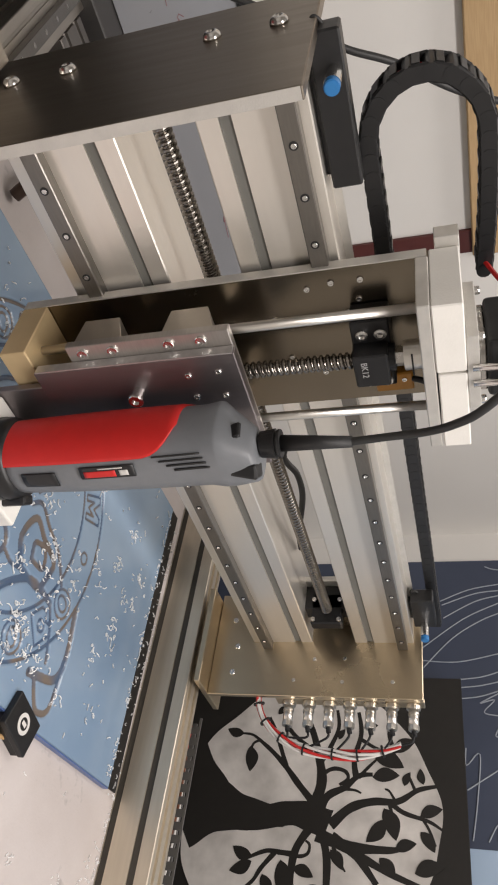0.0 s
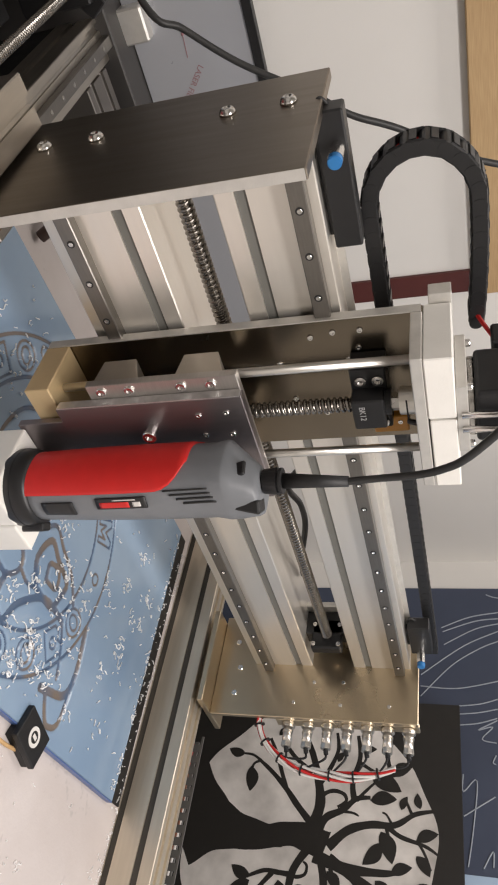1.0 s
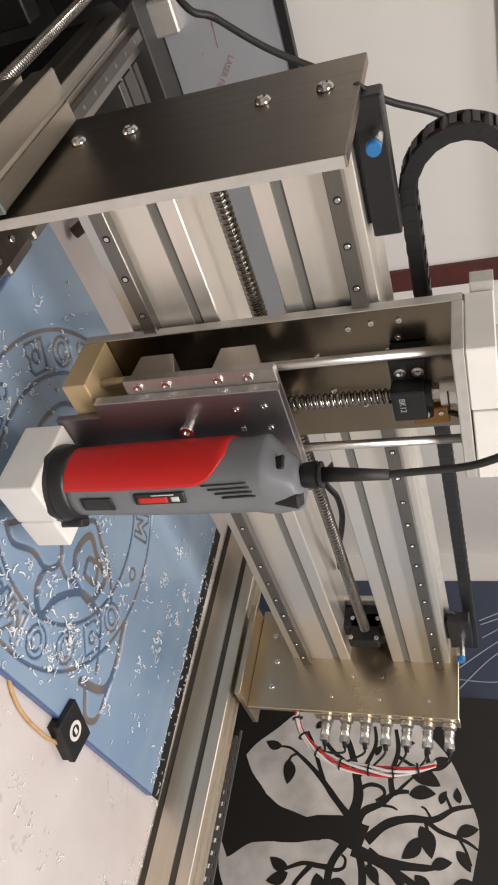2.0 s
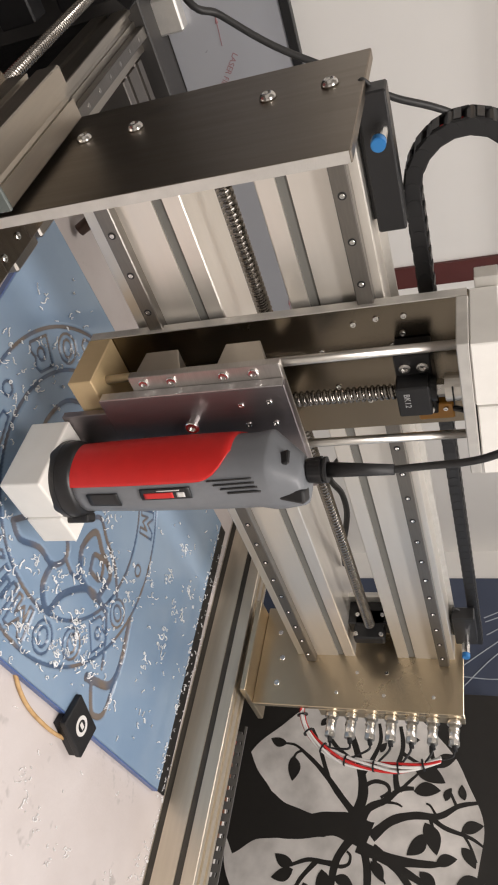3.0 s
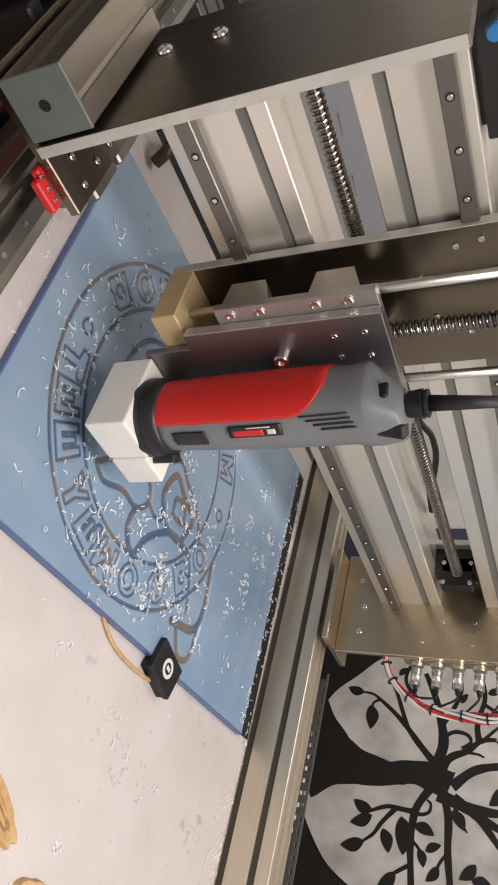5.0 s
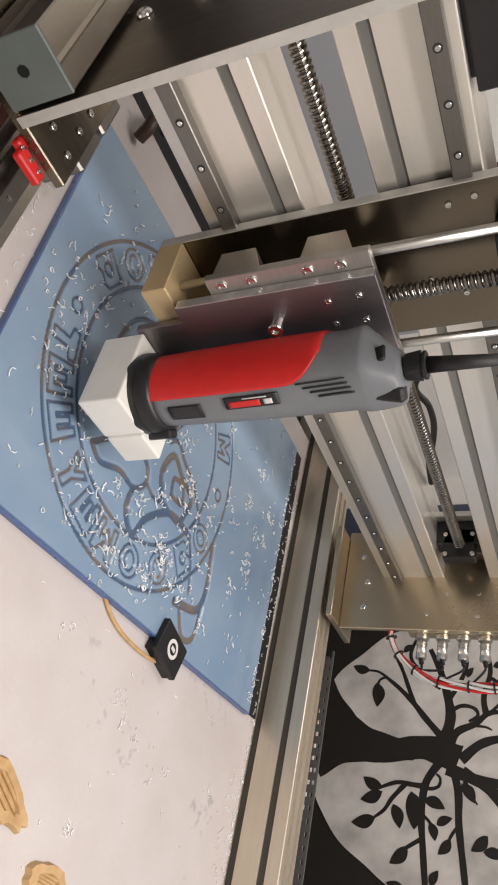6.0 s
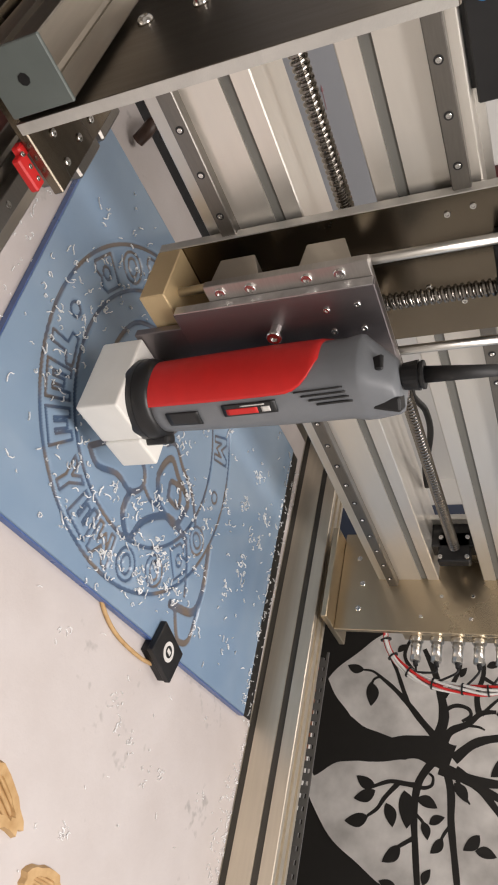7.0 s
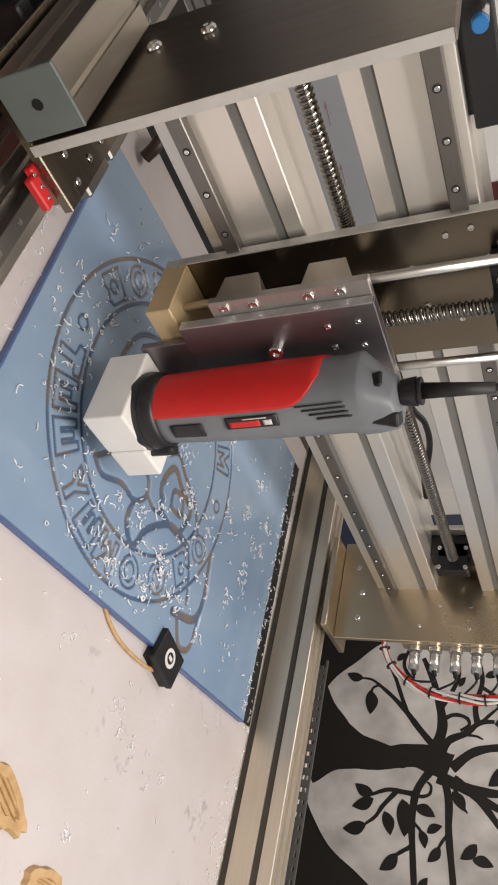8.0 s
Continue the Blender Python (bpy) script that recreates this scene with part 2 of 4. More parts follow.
def tube(points, r, seg=10, steps=8, bm=None, closed=False):
    """A round cable along a smooth line through the points."""
    pts = [Vector(p) for p in points]
    line = []
    for i in range(len(pts) - 1):
        p0, p1, p2, p3 = pts[max(i - 1, 0)], pts[i], pts[i + 1], pts[min(i + 2, len(pts) - 1)]
        for k in range(steps):
            t = k / steps
            line.append(0.5 * (2 * p1 + (p2 - p0) * t + (2 * p0 - 5 * p1 + 4 * p2 - p3) * t * t + (3 * p1 - p0 - 3 * p2 + p3) * t ** 3))
    line.append(pts[-1])
    own = bmesh.new()
    rings = []
    for i, p in enumerate(line):
        d = (line[min(i + 1, len(line) - 1)] - line[max(i - 1, 0)]).normalized()
        m = axis_to(d)
        rings.append([own.verts.new(p + m @ Vector((r * math.cos(2 * math.pi * k / seg), r * math.sin(2 * math.pi * k / seg), 0))) for k in range(seg)])
    for p, q in zip(rings, rings[1:]):
        best = min(range(seg), key=lambda s: (p[0].co - q[s].co).length)
        q[:] = q[best:] + q[:best]
        for i in range(seg):
            own.faces.new((p[i], p[(i + 1) % seg], q[(i + 1) % seg], q[i]))
    own.faces.new(rings[0][::-1])
    own.faces.new(rings[-1])
    return merge(bm, own)


def screw_thread(a, b, r, depth, pitch, seg=14, per=4):
    """A ball screw: a rod with a real helical groove."""
    a, b = Vector(a), Vector(b)
    length = (b - a).length
    n = int(length / pitch * per)
    bm = bmesh.new()
    rings = []
    for i in range(n + 1):
        z = length * i / n
        ring = []
        for k in range(seg):
            ph = (z / pitch - k / seg) % 1.0
            rr = r - depth * max(0.0, math.sin(math.pi * min(1.0, ph / 0.62))) ** 0.8
            ring.append(bm.verts.new((rr * math.cos(2 * math.pi * k / seg), rr * math.sin(2 * math.pi * k / seg), z)))
        rings.append(ring)
    for p, q in zip(rings, rings[1:]):
        for i in range(seg):
            bm.faces.new((p[i], p[(i + 1) % seg], q[(i + 1) % seg], q[i]))
    bm.faces.new(rings[0][::-1])
    bm.faces.new(rings[-1])
    return turned(bm, Matrix.Translation(a) @ axis_to(b - a))


SOCKET = {}


def socket_screw(r, h):
    """Cap screw with a domed head and a hexagon socket, along z."""
    bm = lathe([(r, 0), (r, h * 0.75), (r * 0.88, h), (r * 0.52, h)], 18)
    top = [v for v in bm.verts if abs(v.co.z - h) < 1e-7 and v.co.xy.length < r * 0.6]
    f = [f for f in bm.faces if len(f.verts) > 4 and all(v in top for v in f.verts)]
    bmesh.ops.translate(bm, verts=top, vec=(0, 0, 0))
    if f:
        g = bmesh.ops.extrude_discrete_faces(bm, faces=f)["faces"]
        bmesh.ops.translate(bm, verts=list({v for q in g for v in q.verts}), vec=(0, 0, -h * 0.55))
    return bm


def bolt(at, direction, r, h, parent, name="bolt", material=None):
    key = (r, h, (material or CHROME).name)
    if key not in SOCKET:
        SOCKET[key] = mesh_of(socket_screw(r, h), "bolt", material or CHROME)
    ob = new(name, SOCKET[key])
    ob.parent = parent
    base = parent.location if parent.parent is None else Vector((0, 0, 0))
    ob.matrix_local = Matrix.Translation(Vector(at) - base) @ axis_to(direction)
    return ob


def slot_outline(a0, a1, b0, b1, slots, w=0.0145, d=0.008, lip=0.003, inner=0.016, chamfer=0.0015):
    """The outline of a T-slot profile in the plane (a, b). slots: (side, place) with side a-, a+, b- or b+."""
    out = []

    def side(p, q, axis, sign, places):
        # walks from corner p to corner q; axis 0: the side runs along b, cut towards a
        run = 1 - axis
        places = sorted(places, reverse=p[run] > q[run])
        step = 1 if q[run] > p[run] else -1
        start, end = list(p), list(q)
        start[run] += step * chamfer
        end[run] -= step * chamfer
        out.append(tuple(start))
        for c in places:
            for off, deep in ((-w / 2, 0), (-w / 2, lip), (-inner / 2, lip), (-inner / 2, d * 0.7), (-w / 4, d), (w / 4, d), (inner / 2, d * 0.7), (inner / 2, lip), (w / 2, lip), (w / 2, 0)):
                v = [0, 0]
                v[run] = c + step * off
                v[axis] = p[axis] - sign * deep
                out.append(tuple(v))
        out.append(tuple(end))

    pick = lambda s: [c for k, c in slots if k == s]
    side((a0, b0), (a1, b0), 1, -1, pick("b-"))
    side((a1, b0), (a1, b1), 0, 1, pick("a+"))
    side((a1, b1), (a0, b1), 1, 1, pick("b+"))
    side((a0, b1), (a0, b0), 0, -1, pick("a-"))
    return out


def profile_x(x0, x1, y0, y1, z0, z1, slots):
    return extrude(slot_outline(y0, y1, z0, z1, slots), x0, x1)


def profile_y(y0, y1, x0, x1, z0, z1, slots):
    bm = extrude(slot_outline(x0, x1, z0, z1, slots), y0, y1)
    for v in bm.verts:
        v.co = Vector((v.co.y, v.co.x, v.co.z))
    return bm


def writing(name, text, size, m, material, parent, label=""):
    cu = bpy.data.curves.new(name, "FONT")
    cu.body, cu.size, cu.align_x, cu.align_y, cu.extrude = text, size, "CENTER", "CENTER", 0.0002
    cu.materials.append(material)
    ob = new(name, cu)
    ob.parent = parent
    ob.matrix_local = Matrix.Translation(-parent.location) @ m
    return tagged(ob, label)


# ---- room ----
solo("floor", box(-3.2, 2.2, -3.2, 1.1, -1.0, -0.95, 0), FLOOR, "dark worn workshop floor", "floor", "structure")
solo("wall_back", box(-3.2, 2.2, 0.96, 1.05, -0.95, 2.0, 0), WALL, "white painted workshop wall", "wall", "structure")
wall_right = solo("wall_right", box(2.05, 2.15, -3.2, 0.96, -0.95, 2.0, 0), WALL, "white painted workshop side wall", "wall", "structure")
solo("wall_left", box(-3.3, -3.2, -3.2, 1.05, -0.95, 2.0, 0), WALL, "plain white workshop wall", "wall", "structure")
solo("wall_front", box(-3.2, 2.05, -3.3, -3.2, -0.95, 2.0, 0), WALL, "plain white workshop wall behind the machine", "wall", "structure")
solo("ceiling", box(-3.3, 2.15, -3.3, 1.05, 2.0, 2.05, 0), WALL, "plain white ceiling", "ceiling", "structure")

# painted field with white scribbles on the side wall
mural = thing("mural", "dark blue-grey banner field with white scribbled lines", "mural", (2.045, 0, 0), kind="structure")
part("field", box(2.043, 2.049, -0.125, 0.835, -0.95, 1.3, 0.001), MURAL, mural)
part("pale_field", box(2.043, 2.049, -1.2, -0.125, -0.95, 1.3, 0.001), PALE_BLUE, mural, "pale blue lower field")
for pts in (
    ((0.667, 0.331), (0.712, 0.430), (0.733, 0.531)),
    ((0.651, 0.335), (0.696, 0.449), (0.708, 0.533)),
    ((0.600, 0.339), (0.664, 0.447), (0.688, 0.531)),
    ((0.482, 0.260), (0.596, 0.405), (0.659, 0.529)),
    ((0.404, 0.259), (0.521, 0.364), (0.589, 0.461), (0.619, 0.526)),
    ((0.441, 0.259), (0.437, 0.379), (0.469, 0.514)),
    ((0.373, 0.358), (0.385, 0.447), (0.405, 0.508)),
    ((0.348, 0.383), (0.356, 0.445), (0.371, 0.506)),
    ((0.311, 0.382), (0.320, 0.443), (0.340, 0.503)),
    ((0.333, 0.503), (0.298, 0.442), (0.310, 0.487), (0.269, 0.453), (0.259, 0.497)),
    ((0.155, 0.391), (0.103, 0.390), (0.138, 0.431), (0.001, 0.416), (-0.106, 0.397)),
    ((0.031, 0.389), (0.056, 0.426), (0.094, 0.483)),
    ((-0.106, 0.440), (-0.059, 0.468), (-0.101, 0.467)),
    ((0.807, 0.491), (0.797, 0.513), (0.792, 0.540)),
    ((0.220, 0.493), (0.197, 0.482), (0.192, 0.491)),
):
    part("scribble", tube([(2.041, y, z) for y, z in pts], 0.0021, 5, 5), CHALK, mural)

solo("wall_lath", box(-0.6, 0.8, 0.935, 0.96, 0.5, 0.6, 0.003), PINE, "pale pine lath fixed along the wall", "lath", "structure")
solo("wall_strip", box(0.731, 0.796, 0.948, 0.96, -0.6, 0.507, 0.002), MAROON, "narrow maroon strip on the white wall", "wall strip", "structure")
film_sheet = thing("film_covered_sheet", "grey sheet in printed protective film leaning by the wall", "sheet material", (0.2, 0.9, -0.185))
part("sheet", box(-1.2, 1.2, 0.895, 0.9, -0.185, 0.066, 0.001), FILM, film_sheet)
part("edge_strip", box(-1.2, 1.2, 0.888, 0.905, 0.066, 0.088, 0.002), BLACK, film_sheet, "black edge strip")
for x, z in ((0.13, -0.08), (-0.3, -0.1)):
    writing("film_print", "LASER FILM", 0.018, Matrix.Translation((x, 0.8945, z)) @ Euler((radians(90), radians(39), 0)).to_matrix().to_4x4(), FILM_PRINT, film_sheet)
for x, z in ((0.03, -0.073), (0.41, -0.086), (0.572, -0.094), (-0.16, -0.09), (0.24, -0.08), (0.76, -0.1)):
    bm = rod((x, 0.8945, z), (x + 0.045, 0.8945, z - 0.003), 0.0009, 6)
    rod((x, 0.8945, z), (x - 0.016, 0.8945, z + 0.001), 0.0034, 6, bm=bm, r2=0.0002)
    part("arrow_mark", bm, FILM_PRINT, film_sheet)

solo("wall_bench", box(-1.3, 1.6, 0.8, 0.955, -0.95, -0.187, 0.003), BENCH, "dark bench along the wall under the film sheet", "bench")

# ---- tree panel ----
panel = thing("tree_panel", "black panel with a silver-grey tree of life cut-out", "picture panel", (1.945, -0.12, -0.95))
part("board", box(1.9465, 1.962, -0.6, 0.335, -0.95, 0.389, 0.0015), PANEL_BLACK, panel)


def flat(points, x0, x1):
    bm = bmesh.new()
    a = [bm.verts.new((x0, y, z)) for z, y in points]
    b = [bm.verts.new((x1, y, z)) for z, y in points]
    n = len(a)
    for i in range(n):
        bm.faces.new((a[i], a[(i + 1) % n], b[(i + 1) % n], b[i]))
    bm.faces.new(a[::-1])
    bm.faces.new(b)
    bmesh.ops.triangulate(bm, faces=[f for f in bm.faces if len(f.verts) > 4])
    return bm


def smooth_line(pts, steps=7):
    pts = [Vector(p) for p in pts]
    line = []
    for i in range(len(pts) - 1):
        p0, p1, p2, p3 = pts[max(i - 1, 0)], pts[i], pts[i + 1], pts[min(i + 2, len(pts) - 1)]
        for k in range(steps):
            t = k / steps
            line.append(0.5 * (2 * p1 + (p2 - p0) * t + (2 * p0 - 5 * p1 + 4 * p2 - p3) * t * t + (3 * p1 - p0 - 3 * p2 + p3) * t ** 3))
    return line + [pts[-1]]


def stroke(pts, w0, w1, x0, x1):
    line = smooth_line([(z, y, 0) for z, y in pts])
    bm = bmesh.new()
    rows = []
    for i, p in enumerate(line):
        d = (line[min(i + 1, len(line) - 1)] - line[max(i - 1, 0)]).normalized()
        w = (w0 + (w1 - w0) * i / (len(line) - 1)) / 2 * (1 + 0.05 * math.sin(i * 0.9))
        side = ((p.y + d.x * w, p.x - d.y * w), (p.y - d.x * w, p.x + d.y * w))
        rows.append([bm.verts.new((x, y, z)) for x in (x0, x1) for y, z in side])
    for p, q in zip(rows, rows[1:]):
        for i, j in ((0, 1), (1, 3), (3, 2), (2, 0)):
            bm.faces.new((p[i], p[j], q[j], q[i]))
    for r in (rows[0], rows[-1]):
        bm.faces.new((r[0], r[1], r[3], r[2]))
    return bm


def leaf_shape(base, tip, x0, x1):
    (z, y), (z1, y1) = base, tip
    length, angle = math.hypot(z1 - z, y1 - y), math.atan2(y1 - y, z1 - z)
    pts = []
    for side in (1, -1):
        for i in range(9):
            t = i / 9 if side == 1 else 1 - i / 9
            w = side * min(0.27 * length, 0.027) * math.sin(math.pi * t) ** 0.8 * (1.15 - 0.4 * t)
            u, v = t * length, w + 0.07 * length * math.sin(math.pi * t)
            pts.append((z + u * math.cos(angle) - v * math.sin(angle), y + u * math.sin(angle) + v * math.cos(angle)))
    return flat(pts, x0, x1)


ring = []
for i in range(120):
    a = 2 * math.pi * i / 120
    r = 0.385 + 0.005 * math.sin(7 * a + 1) + 0.003 * math.sin(13 * a)
    ring.append((-0.07 + r * math.cos(a), -0.0935 + r * math.sin(a)))
part("moon_disc", flat(ring, 1.943, 1.9465), PANEL_SILVER, panel, "silver-grey mottled disc")
LAYER = [1.9427]


def layer():
    LAYER[0] -= 0.00002
    return LAYER[0]


def limb(name, pts, w0, w1):
    part(name, stroke(pts, w0, w1, layer(), 1.943), PANEL_BLACK, panel)


def leaf(base, tip):
    part("leaf", leaf_shape(base, tip, layer(), 1.943), PANEL_BLACK, panel)


limb("root", [(-0.474, 0.085), (-0.387, -0.015), (-0.274, -0.102), (-0.134, -0.112)], 0.115, 0.045)
limb("root", [(-0.431, -0.181), (-0.343, -0.13), (-0.237, -0.122), (-0.134, -0.108)], 0.07, 0.05)
limb("root", [(-0.485, -0.065), (-0.368, -0.081), (-0.256, -0.104), (-0.152, -0.102)], 0.2, 0.045)
limb("trunk", [(-0.272, -0.119), (-0.169, -0.102), (-0.085, -0.095), (-0.002, -0.119)], 0.05, 0.085)
limb("branch", [(-0.045, -0.067), (-0.099, -0.013), (-0.146, 0.039), (-0.194, 0.082), (-0.24, 0.116)], 0.0222, 0.0104)
limb("branch", [(-0.232, 0.115), (-0.257, 0.102), (-0.263, 0.068)], 0.0096, 0.0064)
limb("branch", [(-0.232, 0.111), (-0.264, 0.13), (-0.302, 0.133)], 0.0096, 0.0064)
limb("branch", [(-0.142, 0.036), (-0.164, 0.088), (-0.187, 0.142), (-0.213, 0.188)], 0.0148, 0.0096)
limb("branch", [(-0.052, -0.084), (-0.03, -0.007), (-0.04, 0.061), (-0.065, 0.14), (-0.101, 0.213)], 0.037, 0.0144)
limb("branch", [(-0.039, 0.052), (-0.011, 0.099), (0.013, 0.163), (0.006, 0.219)], 0.0163, 0.0096)
limb("branch", [(-0.035, -0.024), (-0.031, 0.015), (0.002, 0.038), (0.039, 0.033), (0.049, 0.012), (0.024, -0.007)], 0.0148, 0.0088)
limb("branch", [(-0.026, -0.121), (-0.001, -0.204), (0.004, -0.292), (0.018, -0.388), (0.031, -0.478)], 0.024, 0.016)
limb("branch", [(-0.05, -0.124), (-0.092, -0.192), (-0.1, -0.276), (-0.091, -0.362), (-0.074, -0.495)], 0.024, 0.016)
limb("branch", [(-0.094, -0.203), (-0.135, -0.201), (-0.177, -0.2), (-0.226, -0.22)], 0.0163, 0.0096)
limb("branch", [(-0.152, -0.203), (-0.187, -0.245), (-0.207, -0.278), (-0.234, -0.301)], 0.0148, 0.008)
limb("branch", [(-0.096, -0.341), (-0.118, -0.355), (-0.145, -0.374)], 0.0133, 0.0088)
limb("branch", [(-0.101, -0.197), (-0.081, -0.207), (-0.056, -0.198), (-0.052, -0.176), (-0.064, -0.165)], 0.0118, 0.0064)
limb("branch", [(0.006, -0.292), (-0.012, -0.316), (-0.023, -0.338)], 0.0104, 0.0072)
limb("branch", [(0.002, -0.196), (0.033, -0.212), (0.053, -0.235)], 0.0118, 0.0048)
limb("branch", [(-0.1, -0.276), (-0.08, -0.291), (-0.068, -0.305)], 0.0104, 0.0072)
limb("branch", [(0.009, -0.149), (0.056, -0.175), (0.095, -0.207), (0.14, -0.26)], 0.0296, 0.016)
limb("branch", [(-0.031, -0.089), (-0.009, -0.041), (0.04, -0.014), (0.08, 0.021), (0.122, 0.028)], 0.0266, 0.0112)
limb("branch", [(0.004, -0.12), (0.059, -0.07), (0.124, -0.048), (0.196, -0.043), (0.253, -0.009), (0.308, 0.005)], 0.0296, 0.0096)
limb("branch", [(0.172, -0.045), (0.212, -0.072), (0.282, -0.091), (0.32, -0.112)], 0.0163, 0.0064)
limb("branch", [(-0.035, -0.147), (0.064, -0.171), (0.158, -0.173), (0.205, -0.168)], 0.037, 0.0112)
limb("branch", [(0.015, -0.161), (0.096, -0.195), (0.175, -0.23), (0.264, -0.258)], 0.0259, 0.0128)
limb("branch", [(0.172, -0.052), (0.181, -0.082), (0.189, -0.107)], 0.0104, 0.008)
limb("branch", [(0.075, 0.012), (0.066, 0.069), (0.084, 0.147), (0.074, 0.214)], 0.0192, 0.0112)
limb("branch", [(0.084, 0.13), (0.128, 0.106), (0.171, 0.091)], 0.0118, 0.008)
limb("branch", [(-0.062, 0.088), (-0.13, 0.138), (-0.163, 0.191), (-0.142, 0.257)], 0.0148, 0.0096)
limb("branch", [(0.187, 0.092), (0.17, 0.151), (0.187, 0.218)], 0.0148, 0.0112)
limb("branch", [(0.259, -0.077), (0.282, -0.112), (0.299, -0.153)], 0.0089, 0.0064)
limb("branch", [(0.016, -0.175), (0.034, -0.209), (0.045, -0.23)], 0.0118, 0.0048)
limb("branch", [(0.08, 0.016), (0.104, 0.043), (0.134, 0.073)], 0.0118, 0.0064)
limb("branch", [(0.043, -0.018), (0.073, -0.02), (0.09, -0.027)], 0.0089, 0.0048)
limb("branch", [(0.245, -0.009), (0.234, 0.014), (0.224, 0.034)], 0.0089, 0.008)
limb("branch", [(0.188, -0.041), (0.172, -0.017), (0.159, -0.011)], 0.0074, 0.0048)
for base, tip in (
    ((-0.265, 0.094), (-0.257, 0.016)),
    ((-0.292, 0.132), (-0.349, 0.145)),
    ((-0.218, -0.22), (-0.278, -0.195)),
    ((-0.217, -0.23), (-0.28, -0.259)),
    ((-0.231, -0.302), (-0.3, -0.323)),
    ((-0.182, -0.26), (-0.158, -0.322)),
    ((-0.132, -0.22), (-0.118, -0.32)),
    ((-0.133, -0.365), (-0.18, -0.413)),
    ((-0.095, -0.237), (-0.035, -0.256)),
    ((-0.075, -0.295), (-0.058, -0.341)),
    ((-0.056, -0.3), (-0.014, -0.277)),
    ((-0.017, -0.331), (-0.049, -0.373)),
    ((0.081, -0.31), (0.038, -0.353)),
    ((0.07, -0.35), (0.126, -0.358)),
    ((-0.138, -0.463), (-0.185, -0.46)),
    ((-0.186, 0.199), (-0.157, 0.226)),
    ((-0.065, -0.452), (-0.046, -0.411)),
):
    leaf(base, tip)
for base, tip in (
    ((0.157, -0.064), (0.192, -0.147)),
    ((0.16, -0.095), (0.108, -0.156)),
    ((0.259, -0.078), (0.321, -0.056)),
    ((0.259, -0.119), (0.297, -0.169)),
    ((0.122, 0.02), (0.201, 0.029)),
    ((0.124, 0.084), (0.214, 0.052)),
    ((0.214, 0.001), (0.232, 0.04)),
    ((0.184, 0.097), (0.248, 0.134)),
    ((0.146, -0.193), (0.19, -0.242)),
    ((0.242, -0.224), (0.321, -0.201)),
    ((0.008, -0.183), (0.046, -0.232)),
    ((0.189, -0.17), (0.248, -0.15)),
    ((0.092, 0.165), (0.135, 0.175)),
    ((-0.08, 0.088), (-0.055, 0.106)),
    ((0.269, 0.008), (0.261, 0.052)),
    ((0.015, 0.127), (0.034, 0.159)),
):
    leaf(base, tip)

# ---- machine frame ----
solo("machine_stand", box(-0.06, 1.16, -1.35, 0.85, -0.95, -0.2985, 0.003), BLACK, "dark stand under the machine bed", "stand")
solo("spoilboard", box(0.0215, 1.0745, -1.4, 0.404, -0.2815, -0.2605, 0.0015), TABLE, "pale spoilboard with dents and shavings", "machine table")

right_frame = thing("aluminium_profile", "long beige-grey aluminium slot profile beside the pale bed", "machine frame", (1.11, 0, -0.298))
part("profile", profile_y(-1.4, 0.86, 1.0758, 1.15, -0.298, -0.157, [("a-", -0.2535), ("a-", -0.1915), ("b+", 1.097), ("b+", 1.13)]), ALU_Y, right_frame)
part("slot_strip", box(1.0788, 1.0818, -1.39, 0.85, -0.1985, -0.1845, 0), SLOT_SHADE, right_frame, "dark strip standing for shade in the slot")
part("slot_strip", box(1.0788, 1.0818, -1.39, 0.85, -0.2605, -0.2465, 0), SLOT_SHADE, right_frame, "dark strip standing for shade in the slot")
part("guide_rail", box(1.1505, 1.166, -1.39, 0.85, -0.205, -0.185, 0.001), STEEL, right_frame)
left_frame = thing("aluminium_profile", "aluminium slot profile carrying a bolted guide rail", "machine frame", (-0.02, 0, -0.298))
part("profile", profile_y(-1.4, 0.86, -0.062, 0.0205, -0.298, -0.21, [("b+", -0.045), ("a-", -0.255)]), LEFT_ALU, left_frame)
left_rail = part("guide_rail", box(-0.026, -0.004, -1.39, 0.85, -0.2095, -0.192, 0.001), RAIL, left_frame)
for n in range(-11, 15):
    bolt((-0.015, 0.029 + 0.06 * n, -0.1922), (0, 0, 1), 0.0045, 0.0010, left_rail, material=STEEL)
rear = thing("rear_frame", "aluminium cross profile at the rear of the bed, greyed for shade", "machine frame", (0.55, 0.72, -0.298))
part("profile", profile_x(0.0215, 1.0755, 0.64, 0.76, -0.298, -0.206, [("b+", 0.67), ("b+", 0.73)]), SHADE_FRAME, rear)
solo("corner_block", box(-0.05, 0.02, 0.861, 0.92, -0.215, -0.135, 0.004), EDGE, "pale metal corner block on the frame end", "bracket")
yscrew = thing("ball_screw", "bright threaded drive screw beside the frame", "drive screw", (-0.165, 0.2, -0.2))
part("shaft", screw_thread((-0.148, 0.09, -0.165), (-0.148, 0.62, -0.165), 0.0095, 0.0024, 0.0070, 14, 8), SCREW, yscrew)
part("end_bearing", box(-0.20, -0.12, 0.62, 0.66, -0.262, -0.13, 0.003), BLACK, yscrew, "black end bearing block")
part("bearing_foot", box(-0.19, -0.13, 0.06, 0.09, -0.262, -0.145, 0.003), BLACK, yscrew, "black bearing block")
solo("red_tray", box(-0.62, -0.07, -0.2, 0.16, -0.435, -0.298, 0.01), DARK_RED, "dull red plastic tray below the frame", "tray")
black_frame = thing("black_frame", "black steel rack frame behind the machine", "rack", (-0.4, 0.6, -0.95))
